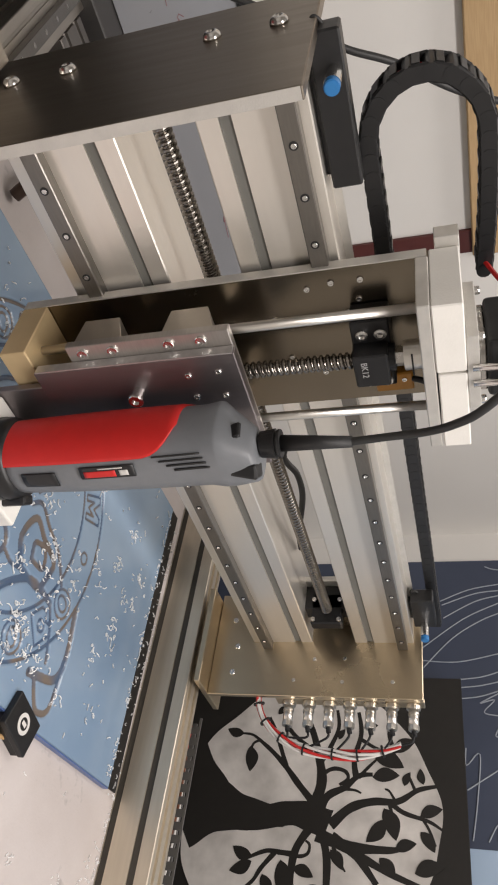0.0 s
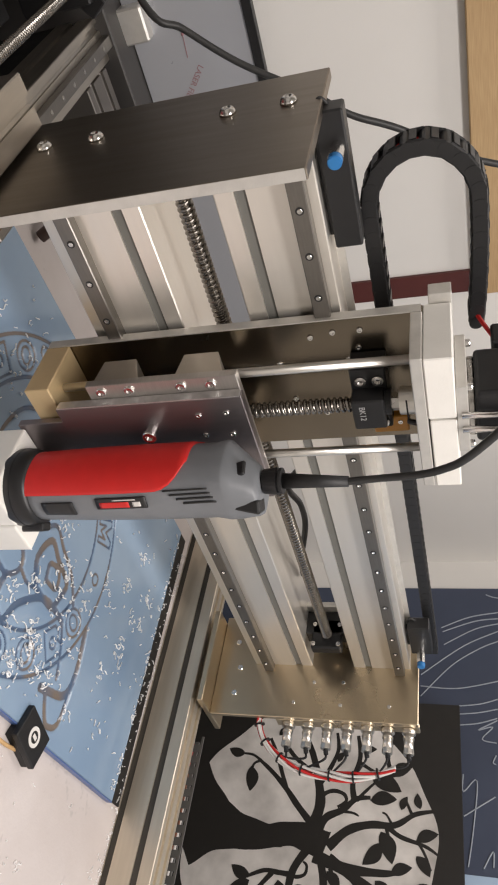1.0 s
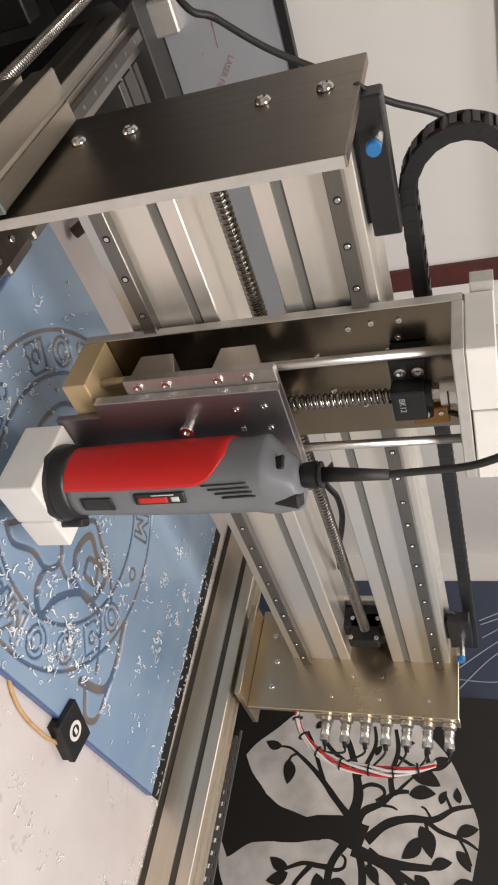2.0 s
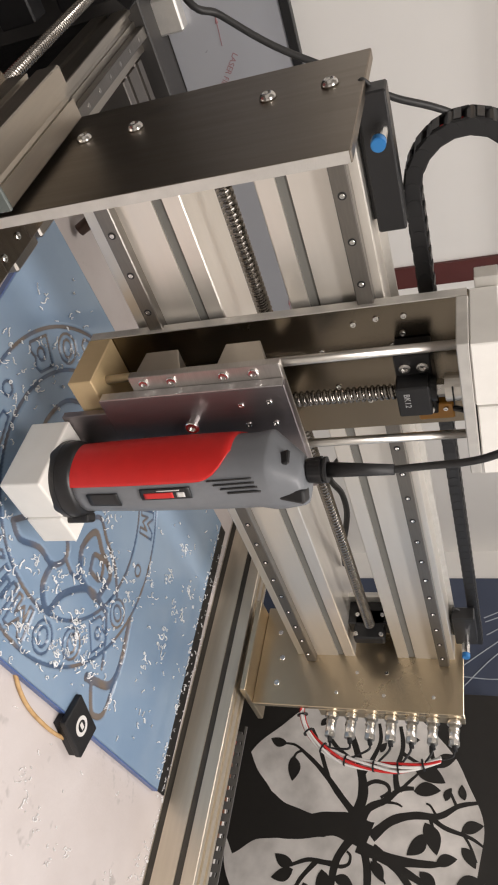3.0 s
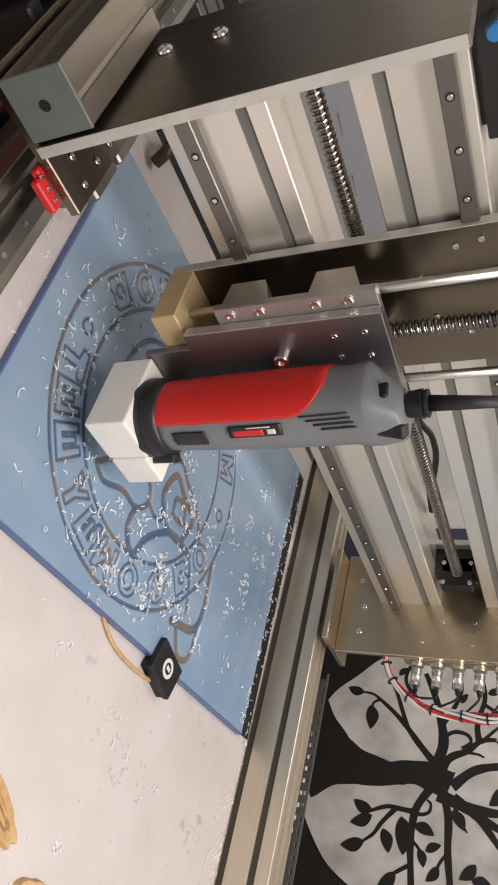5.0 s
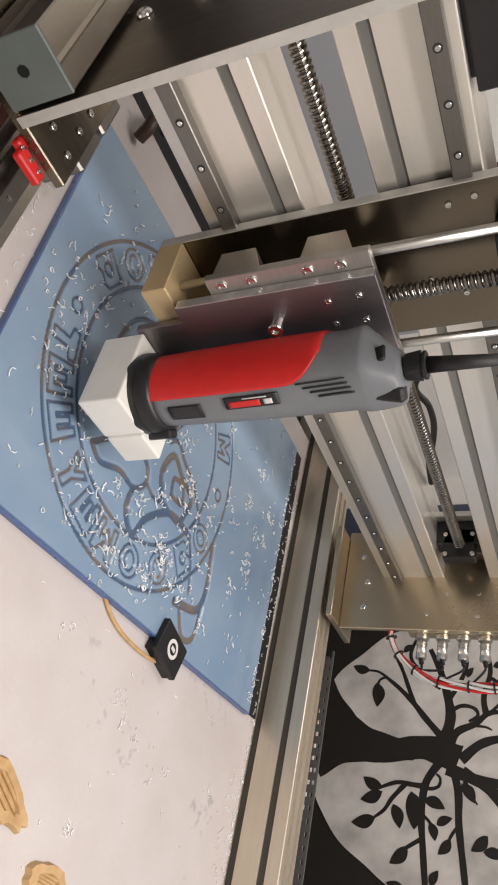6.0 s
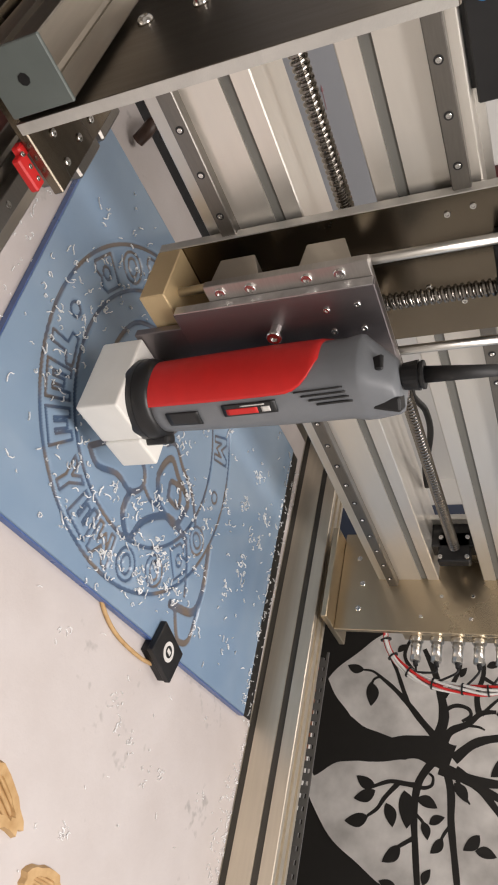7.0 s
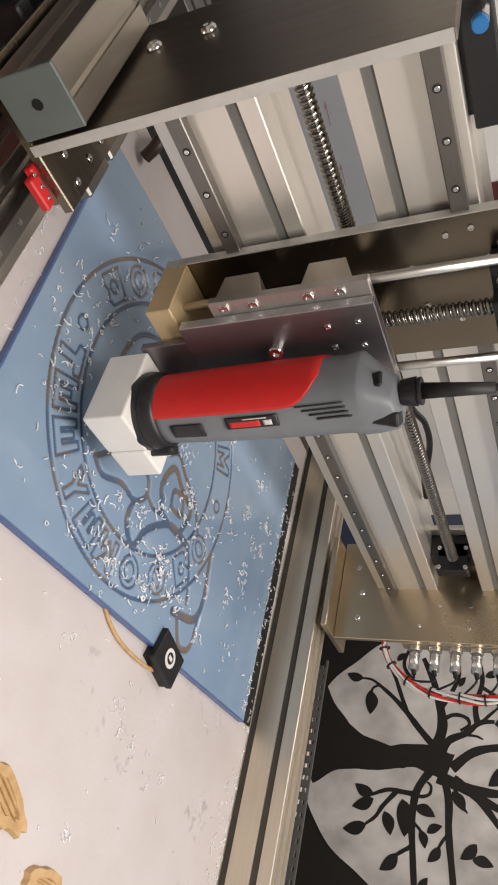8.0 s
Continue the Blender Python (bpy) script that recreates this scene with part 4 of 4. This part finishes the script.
def sensor(x0, x1, capx, z0, z1):
    s = thing("limit_sensor", "black sensor bracket with a blue-tipped proximity sensor", "limit sensor", ((x0 + x1) / 2, 0.045, 0.3135), "limit sensors")
    part("bracket", box(x0, x1, 0.03, 0.058, z0, z1, 0.002), NYLON, s)
    part("bracket_foot", box(x0 + 0.03, x1 - 0.01, 0.046, 0.06, 0.3135, z0 + 0.0005, 0.001), NYLON, s)
    barrel = part("barrel", rod((capx, 0.032, 0.343), (capx, 0.002, 0.343), 0.0085, 20), CHROME, s, "threaded chrome barrel", smooth=False)
    part("sensing_face", rod((capx, 0.0022, 0.343), (capx, -0.008, 0.343), 0.0082, 20, 0.001), BLUE_CAP, barrel, "blue plastic sensing face")
    part("lead", tube([(x0 + 0.003, 0.05, z0 + 0.002), (x0 - 0.004, 0.05, z0 + 0.004), (x0 - 0.007, 0.05, z0 + 0.008), (x0 - 0.004, 0.05, z0 + 0.012), (x0 + 0.003, 0.05, z0 + 0.016)], 0.0022, 8, 6), CABLE, s, smooth=True)
    return s


sensor(-0.094, 0.072, -0.053, 0.3215, 0.3545)
sensor(0.968, 1.072, 1.058, 0.322, 0.366)

# connectors on the end plate's flange
part("flange", box(1.130, 1.160, -0.105, -0.0972, 0.025, 0.334, 0.001), PLATE_WARM, right_plate, "angled connector flange")
first = thing("cable_connector", "chromed round cable connector on the plate flange", "connector", (1.146, -0.1055, 0.053), "connectors on the end plate")
o = Vector((1.146, -0.1055, 0.053))
part("collar", rod(o, o + Vector((0, -0.010, 0)), 0.0145, 22, 0.0015), NICKEL, first)
part("sleeve", rod(o + Vector((0, -0.010, 0)), o + Vector((0, -0.041, 0)), 0.0102, 22), NICKEL, first, smooth=True)
part("sleeve_ring", rod(o + Vector((0, -0.017, 0)), o + Vector((0, -0.021, 0)), 0.0115, 22), NICKEL, first)
part("back_nut", rod(o + Vector((0, -0.041, 0)), o + Vector((0, -0.052, 0)), 0.0112, 8, 0.001), NICKEL, first)
part("cord_end", rod(o + Vector((0, -0.052, 0)), o + Vector((0, -0.062, 0.002)), 0.005, 12), RUBBER, first, "black cord end")
for k in range(1, 7):
    copy_thing(first, Matrix.Translation((1.146, -0.1055, 0.053 + 0.0431 * k)))
harness = thing("wire_harness", "bundle of red and white wires with black ties", "wire harness", (1.12, -0.12, -0.02))
path = [(x + 0.012, y + 0.016, z) for x, y, z in ((1.12, -0.1, -0.012), (1.13, -0.13, -0.012), (1.135, -0.165, 0.005), (1.14, -0.195, 0.04), (1.145, -0.215, 0.09), (1.145, -0.222, 0.15), (1.145, -0.222, 0.2), (1.145, -0.212, 0.25), (1.14, -0.2, 0.285))]
for k, m in enumerate((RED, WHITE_WIRE, WHITE_WIRE, RED, WHITE_WIRE, WHITE_WIRE)):
    pts = []
    for i, p in enumerate(path):
        a = 1.05 * k + 0.9 * i
        r = 0.0085 if i < 7 else 0.004
        pts.append(Vector(p) + Vector((r * math.cos(a), r * math.sin(a), 0.0015 * math.sin(2.3 * i + k))))
    part("wire", tube(pts, 0.0029, 7, 7), m, harness, "red wire" if m is RED else "white wire", smooth=True)
for i in range(1, 8):
    p = Vector(path[i])
    d = (Vector(path[i + 1]) - Vector(path[i - 1])).normalized()
    part("cable_tie", rod(p - d * 0.0018, p + d * 0.0018, 0.0122, 12), BLACK, harness)
for k in range(7):
    z = 0.053 + 0.0428 * k
    a = Vector((1.146, -0.1675, z + 0.002))
    j = min(range(len(path)), key=lambda i: abs(path[i][2] - (z - 0.035)))
    part("tail", tube([a, a + Vector((0, -0.012, -0.004)), Vector(path[j])], 0.0026, 6, 5), BLACK, harness, "black tail", smooth=True)

# ---- drag chain ----
chain = thing("drag_chain", "black plastic drag chain looping over the beam", "drag chain", (0.5, 0.075, 0.32))


def chain_line():
    pts = []
    x = 1.13
    while x > 0.055:
        pts.append(Vector((x, 0.085, 0.362)))
        x -= 0.01
    c, r = Vector((0.055, 0.085, 0.4265)), 0.0645
    for i in range(41):
        a = math.radians(270 - 180 * i / 40)
        pts.append(c + Vector((r * 1.15 * math.cos(a), 0, r * math.sin(a))))
    x = 0.065
    while x < 0.255:
        pts.append(Vector((x, 0.085, 0.491 - 0.012 * ((x - 0.065) / 0.19) ** 2)))
        x += 0.01
    return pts


def link_mesh():
    bm = box(-0.0125, 0.0105, -0.017, -0.0135, -0.0105, 0.0105, 0.002)
    box(-0.0125, 0.0105, 0.0135, 0.017, -0.0105, 0.0105, 0.002, bm)
    box(-0.008, 0.0005, -0.0135, 0.0135, 0.0085, 0.0112, 0.0005, bm)
    box(-0.008, 0.0005, -0.0135, 0.0135, -0.0112, -0.0085, 0.0005, bm)
    rod((0.0105, -0.0175, 0), (0.0105, 0.0175, 0), 0.0092, 14, bm=bm)
    return mesh_of(bm, "link", NYLON)


LINK = link_mesh()
line = chain_line()
dist = [0.0]
for p, q in zip(line, line[1:]):
    dist.append(dist[-1] + (q - p).length)
s, step, wires = 0.0, 0.0215, []
while s < dist[-1] - 0.012:
    i = max(k for k in range(len(dist) - 1) if dist[k] <= s)
    p = line[i].lerp(line[i + 1], (s - dist[i]) / max(1e-9, dist[i + 1] - dist[i]))
    d = (line[min(i + 2, len(line) - 1)] - line[max(i - 1, 0)]).normalized()
    ob = new("link", LINK)
    ob.parent = chain
    ob.matrix_local = Matrix.Translation(p - chain.location) @ Matrix(((d.x, 0, -d.z, 0), (0, 1, 0, 0), (d.z, 0, d.x, 0), (0, 0, 0, 1)))
    s += step
part("inner_wire", tube([p + Vector((0, -0.004, 0)) for p in line[98:152:6]], 0.0042, 6, 3), WHITE_WIRE, chain, "white wire inside the chain")
part("inner_wire", tube([p + Vector((0, 0.004, 0)) for p in line[98:152:6]], 0.0042, 6, 3), RED, chain, "red wire inside the chain")
part("tray", box(-0.08, 1.1, 0.066, 0.104, 0.3135, 0.3175, 0.0005), EDGE, chain, "thin metal chain tray")
part("tray_lip", box(-0.08, 1.1, 0.064, 0.0662, 0.3135, 0.326, 0.0004), EDGE, chain, "thin metal chain tray lip")
solo("loose_cable", tube([(-0.34, 0.45, -0.02), (-0.176, 0.292, 0.084), (-0.136, 0.292, 0.127), (-0.081, 0.292, 0.19), (-0.023, 0.29, 0.28), (0.016, 0.29, 0.331), (0.051, 0.3, 0.393), (0.126, 0.32, 0.5), (0.2, 0.34, 0.7)], 0.005, 8, 8), CABLE, "loose black cable crossing behind the machine", "cable", smooth=True)

# ---- vertical axis ----
axis = thing("z_axis", "vertical axis of milled plates, chromed rods and bearings", "machine axis", (0.235, -0.07, -0.085))
back_plate = part("back_plate", box(0.131, 0.345, -0.028, -0.014, -0.108, 0.415, 0.001), PLATE, axis)
# thin pale strip: the lit left edge of the plate, as colour
part("back_edge", box(0.1295, 0.1312, -0.0282, -0.014, -0.107, 0.413, 0), EDGE, back_plate, "sawn edge, its lit tone put in the colour")
part("bottom_plate", box(0.13, 0.345, -0.12, -0.0285, -0.109, -0.072, 0.0015), WARM_EDGE, axis, "amber-tinted bottom bearing plate")
part("top_plate", box(0.13, 0.352, -0.12, -0.0285, 0.4, 0.4145, 0.0012), EDGE, axis)
part("head_block", box(0.131, 0.227, -0.121, -0.014, 0.415, 0.449, 0.0015), WHITE_PLASTIC, axis, "cream plastic head block")
part("head_block", box(0.2315, 0.353, -0.12, -0.02, 0.4165, 0.449, 0.0015), WHITE_PLASTIC, axis, "cream plastic head block")
part("head_tab", box(0.118, 0.16, -0.013, 0.01, 0.422, 0.45, 0.001), EDGE, axis)
for x in (0.158, 0.311):
    part("guide_rod", rod((x, -0.085, -0.072), (x, -0.085, 0.4), 0.0062, 28), NICKEL, axis, "polished chromed guide rod", smooth=True)
    for z0, z1 in ((-0.011, 0.055), (0.105, 0.171)):
        bm = box(x - 0.024, x + 0.024, -0.1103, -0.066, z0, z1, 0.001)
        for v in bm.verts:
            if v.co.y > -0.09:
                v.co.z += -0.014 if v.co.z > (z0 + z1) / 2 else 0.004
        part("bearing_case", bm, WARM_ALU, axis, "satin aluminium bearing case")
slide_plate = part("slide_plate", box(0.129, 0.345, -0.122, -0.1105, -0.016, 0.192, 0.001), EDGE_FINE, axis)
tool_plate = part("tool_plate", box(0.153, 0.345, -0.1365, -0.1225, -0.065, 0.195, 0.001), DARK_ALU, axis, "dark reflecting tool plate")
part("tool_plate_foot", box(0.178, 0.33, -0.134, -0.123, -0.137, -0.0655, 0.001), DARK_ALU, axis)
# scuffed rim strip, bright enough to carry the plate's edge highlight
part("plate_rim", box(0.1515, 0.1532, -0.136, -0.1228, -0.063, 0.193, 0), SCUFFED, tool_plate, "scuffed plate rim with its edge highlight in the colour")
for z in (0.004, 0.044, 0.116, 0.156):
    bolt((0.141, -0.1218, z), (0, -1, 0), 0.0072, 0.003, slide_plate)
part("stop_pin", rod((0.197, -0.1365, 0.062), (0.197, -0.1505, 0.061), 0.0078, 18), CHROME, tool_plate, "bright stop pin", smooth=False)
bolt((0.197, -0.1505, 0.061), (0, -1, 0), 0.0098, 0.005, tool_plate)
for x, z in ((0.18, 0.143), (0.178, 0.181), (0.215, 0.143), (0.216, 0.18), (0.229, 0.046), (0.229, -0.014)):
    bolt((x, -0.1364, z - 0.012), (0, -1, 0), 0.0042, 0.002, tool_plate)
for x, z in ((0.15, 0.30), (0.15, 0.335), (0.195, 0.315), (0.178, 0.33), (0.195, 0.22), (0.29, 0.27), (0.26, 0.23), (0.155, 0.27)):
    bolt((x, -0.0282, z), (0, -1, 0), 0.004, 0.0022, back_plate)

zdrive = thing("z_drive_screw", "vertical ball screw with black bearing block", "drive screw", (0.237, -0.075, -0.05))
part("shaft", screw_thread((0.237, -0.072, -0.049), (0.237, -0.072, 0.318), 0.0108, 0.0030, 0.0080, 16, 8), SCREW, zdrive)
part("bearing_block", box(0.216, 0.266, -0.0925, -0.0285, 0.318, 0.36, 0.002), BLACK, zdrive, "black bearing block")
cheek = part("bearing_cheek", box(0.184, 0.29, -0.066, -0.0285, 0.3178, 0.364, 0.002), BLACK, zdrive, "black bearing block shoulder")
part("bearing_neck", rod((0.237, -0.072, 0.36), (0.237, -0.072, 0.368), 0.017, 24), BLACK, zdrive)
part("lock_nut", rod((0.237, -0.072, 0.366), (0.237, -0.072, 0.378), 0.0125, 6), STEEL, zdrive)
coupling = part("coupling", rod((0.237, -0.072, 0.378), (0.237, -0.072, 0.3995), 0.0185, 28, 0.001), NICKEL, zdrive, "silver clamp coupling", smooth=False)
part("coupling_slit", box(0.221, 0.253, -0.0908, -0.089, 0.387, 0.389, 0), HOLE, coupling)
for x, z in ((0.203, 0.331), (0.203, 0.353), (0.278, 0.331), (0.278, 0.353)):
    bolt((x, -0.0658, z), (0, -1, 0), 0.0078, 0.005, cheek)
writing("block_print", "BK12", 0.011, Matrix.Translation((0.237, -0.0928, 0.331)) @ Euler((radians(90), 0, 0)).to_matrix().to_4x4(), PRINT, zdrive)
amber = thing("amber_sensor", "small amber sensor bracket with a black lead", "sensor", (0.305, -0.04, 0.35))
part("bracket", box(0.29, 0.32, -0.046, -0.0285, 0.335, 0.383, 0.002), AMBER, amber)
part("lead", tube([(0.3, -0.046, 0.383), (0.3, -0.05, 0.392), (0.31, -0.045, 0.399)], 0.004, 8, 5), CABLE, amber, smooth=True)
bolt((0.3, -0.046, 0.372), (0, -1, 0), 0.0035, 0.002, amber)

motor = thing("stepper_motor", "black stepper motor on a pale mounting plate", "motor", (0.21, -0.07, 0.4495))
mount_plate = part("mount_plate", box(0.178, 0.288, -0.12, -0.02, 0.4495, 0.463, 0.001), EDGE, motor, "pale mounting plate")
part("body", box(0.194, 0.277, -0.115, -0.03, 0.471, 0.565, 0.006, seg=3), BLACK, motor)
for x in (0.185, 0.281):
    for y in (-0.112, -0.03):
        bolt((x, y, 0.463), (0, 0, 1), 0.005, 0.006, mount_plate)
part("standoff", rod((0.222, -0.1225, 0.455), (0.222, -0.1225, 0.565), 0.0042, 14), CHROME, motor, smooth=True)
part("standoff", rod((0.246, -0.1225, 0.455), (0.246, -0.1225, 0.565), 0.0042, 14), CHROME, motor, smooth=True)
part("lead_wire", tube([(0.2, 0.06, 0.475), (0.205, 0.0, 0.5), (0.21, -0.015, 0.52)], 0.003, 6, 6), RED, motor, "red motor lead")
part("boss", box(0.2, 0.271, -0.109, -0.036, 0.4625, 0.4715, 0.002), STEEL, motor, "steel motor boss")
part("plug", box(0.195, 0.225, -0.02, 0.02, 0.495, 0.515, 0.003), BLACK, motor, "black plug")

# ---- milling motor ----
AX, AY, SLIM = 0.237, -0.197, 0.91
spindle = thing("milling_motor", "red and grey milling motor with black collar and cord", "milling motor", (AX, AY, -0.16))


def shell(profile, seg=56):
    """Body of the motor: rounded square section about z. profile: (half width x, half depth y, z, exponent)."""
    bm = bmesh.new()
    rings = []
    for rx, ry, z, n, *shift in profile:
        ring = []
        sx, sy = (0.64 * shift[0], -0.77 * shift[0]) if shift else (0, 0)
        for i in range(seg):
            a = 2 * math.pi * i / seg
            c, s = math.cos(a), math.sin(a)
            ring.append(bm.verts.new((AX + sx + SLIM * rx * math.copysign(abs(c) ** (2 / n), c), AY + sy + SLIM * ry * math.copysign(abs(s) ** (2 / n), s), z)))
        rings.append(ring)
    for p, q in zip(rings, rings[1:]):
        for i in range(seg):
            bm.faces.new((p[i], p[(i + 1) % seg], q[(i + 1) % seg], q[i]))
    bm.faces.new(rings[0][::-1])
    bm.faces.new(rings[-1])
    return bm


part("collar", shell([(0.046, 0.046, -0.134, 2), (0.0555, 0.0555, -0.130, 2), (0.0585, 0.0585, -0.122, 2), (0.0585, 0.0585, -0.103, 2), (0.0555, 0.0555, -0.093, 2), (0.0505, 0.0505, -0.088, 2)]), NYLON, spindle, "black plastic collar", smooth=True)
part("collar_rib", shell([(0.0592, 0.0592, -0.114, 2), (0.0592, 0.0592, -0.110, 2)]), NYLON, spindle)
part("collar_lever", turned(box(-0.012, 0.012, -0.007, 0.007, -0.024, 0.02, 0.004, seg=2), Matrix.Translation((AX + 0.04, AY - 0.037, -0.11)) @ Matrix.Rotation(radians(40), 4, "Z")), NYLON, spindle, "black clamp lever")
prof = []
for i in range(13):
    t = i / 12
    z = -0.1 + 0.262 * t
    prof.append((0.0475 + 0.0015 * t, 0.0485 + 0.003 * math.sin(math.pi * t), z, 2.1 + 0.4 * t))
prof += [(0.0505, 0.0510, 0.180, 2.7, 0.0), (0.0498, 0.0502, 0.1845, 2.7, 0.0005), (0.0450, 0.0455, 0.194, 2.7, 0.005), (0.0385, 0.039, 0.207, 2.6, 0.010), (0.0335, 0.034, 0.217, 2.6, 0.0135), (0.030, 0.0305, 0.2215, 2.5, 0.015), (0.022, 0.0225, 0.2235, 2.3, 0.015)]
housing = part("housing", shell(prof), TOOL_GREY, spindle, "grey plastic housing", smooth=True)


def shell_patch(a0, a1, z0, z1, lift, bulge, material, name, label, nz=26, na=22, under=None):
    """A raised panel on the housing between two angles and two heights, with a rounded upper end."""
    bm = bmesh.new()
    grid = []
    for k in range(nz + 1):
        t = k / nz
        row = []
        z = z0 + (z1 - z0) * t
        shrink = math.sqrt(max(0.0, 1 - max(0.0, (t - 1 + bulge) / bulge) ** 2.4)) if bulge else 1
        for i in range(na + 1):
            u = i / na
            a = a1 + (a0 - a1) * u * shrink
            tz = (z + 0.1) / 0.262
            n = 2.1 + 0.4 * tz
            rx, ry = 0.0475 + 0.0015 * tz + lift, 0.0485 + 0.003 * math.sin(math.pi * min(1, tz)) + lift
            c, s = math.cos(a), math.sin(a)
            row.append(bm.verts.new((AX + SLIM * rx * math.copysign(abs(c) ** (2 / n), c), AY + SLIM * ry * math.copysign(abs(s) ** (2 / n), s), z)))
        grid.append(row)
    for p, q in zip(grid, grid[1:]):
        for i in range(na):
            bm.faces.new((p[i], p[i + 1], q[i + 1], q[i]))
    bmesh.ops.remove_doubles(bm, verts=bm.verts[:], dist=1e-6)
    bmesh.ops.solidify(bm, geom=bm.faces[:], thickness=-0.002)
    return part(name, bm, material, under or spindle, label, smooth=True)


R = math.radians
shell_patch(R(236), R(118), -0.098, 0.142, 0.0009, 0.22, TOOL_RED, "red_cover", "matt red housing cover")
shell_patch(R(272), R(249), -0.068, -0.022, 0.0012, 0.0, NYLON, "switch_recess", "black slide switch", 6, 8)
name_plate = shell_patch(R(263), R(243), 0.012, 0.082, 0.0011, 0.0, NYLON, "name_plate", "black name plate", 8, 8)
shell_patch(R(260.5), R(250.5), 0.017, 0.058, 0.0016, 0.0, TOOL_RED, "name_bar", "plain red bar print", 8, 6, under=name_plate)
shell_patch(R(248), R(246.3), 0.036, 0.068, 0.0016, 0.0, WHITE_WIRE, "name_line", "thin white bar print", 8, 3, under=name_plate)
shell_patch(R(259.5), R(251), 0.063, 0.074, 0.0016, 0.0, WHITE_WIRE, "name_mark", "white square print", 4, 4, under=name_plate)
for k in range(4):
    shell_patch(R(237 + 8 * k), R(234.5 + 8 * k), 0.106 + 0.008 * k, 0.164 + 0.003 * k, 0.0006, 0.0, HOLE, "vent_slot", "dark vent slot", 8, 3, under=housing)
part("speed_dial", turned(box(-0.009, 0.009, -0.003, 0.003, -0.0125, 0.0125, 0.0015), Matrix.Translation((AX - 0.0305, AY - 0.0115, 0.1985)) @ Matrix.Rotation(radians(-72), 4, "Z") @ Matrix.Rotation(radians(28), 4, "X")), NYLON, spindle, "black speed dial")
BX, BY = AX - 0.001, AY - 0.0066
bm = turned(box(-0.014, 0.014, -0.009, 0.009, -0.017, 0.015, 0.003, seg=2), Matrix.Translation((BX + 0.012, BY - 0.0285, 0.209)) @ Matrix.Rotation(radians(50), 4, "Z"))
for v in bm.verts:
    if v.co.z < 0.2:
        v.co += Vector((-0.004, 0.004, 0))
part("cord_cover", bm, NYLON, spindle, "black cord cover")
boot = part("boot_collar", rod((BX, BY, 0.2225), (BX, BY, 0.246), 0.0150, 24, 0.003, r2=0.0180), NYLON, spindle, "ribbed black boot collar", smooth=False)
part("collar_groove", rod((BX, BY, 0.246), (BX, BY, 0.249), 0.0165, 24), RUBBER, boot)
part("cord_boot", rod((BX, BY, 0.249), (BX + 0.001, BY - 0.004, 0.33), 0.0098, 20, r2=0.0066), RUBBER, spindle, "black cord boot", smooth=True)
part("cord", tube([(BX + 0.001, BY - 0.004, 0.327), (BX - 0.005, BY - 0.006, 0.37), (BX - 0.016, BY - 0.013, 0.41), (BX - 0.036, BY - 0.024, 0.44), (BX - 0.066, BY - 0.034, 0.47), (BX - 0.116, BY - 0.026, 0.52)], 0.0046, 12, 8), CABLE, spindle, "black power cord", smooth=True)
part("tool_shank", rod((AX, AY, -0.155), (AX, AY, -0.19), 0.008, 16), STEEL, spindle)
part("cutter", rod((AX, AY, -0.19), (AX, AY, -0.2145), 0.003, 10, r2=0.001), STEEL, spindle)

clamp = thing("tool_clamp", "milled white plastic clamp holding the motor collar", "tool clamp", (0.245, -0.18, -0.155))
part("clamp_body", box(0.184, 0.255, -0.25, -0.1345, -0.181, -0.1185, 0.003, seg=2), WHITE_PLASTIC, clamp)
part("clamp_jaw", box(0.2556, 0.308, -0.252, -0.138, -0.178, -0.122, 0.003, seg=2), WHITE_PLASTIC, clamp)

# the gantry stands a little back on its rails, and the carriage a little along the beam
AT_GANTRY = (gantry, flag, drive, harness, chain)
for ob in AT_GANTRY + tuple(o for o in scene.objects if o.parent is None and o.name.split(".")[0] in ("hanging_cable", "limit_sensor", "cable_connector")):
    ob.location += Vector((0, 0.009, 0))
for ob in (axis, zdrive, amber, motor):
    ob.location += Vector((0.021, 0.032, 0.003))
for ob in (spindle, clamp):
    ob.location += Vector((0.021, 0.032, -0.006))
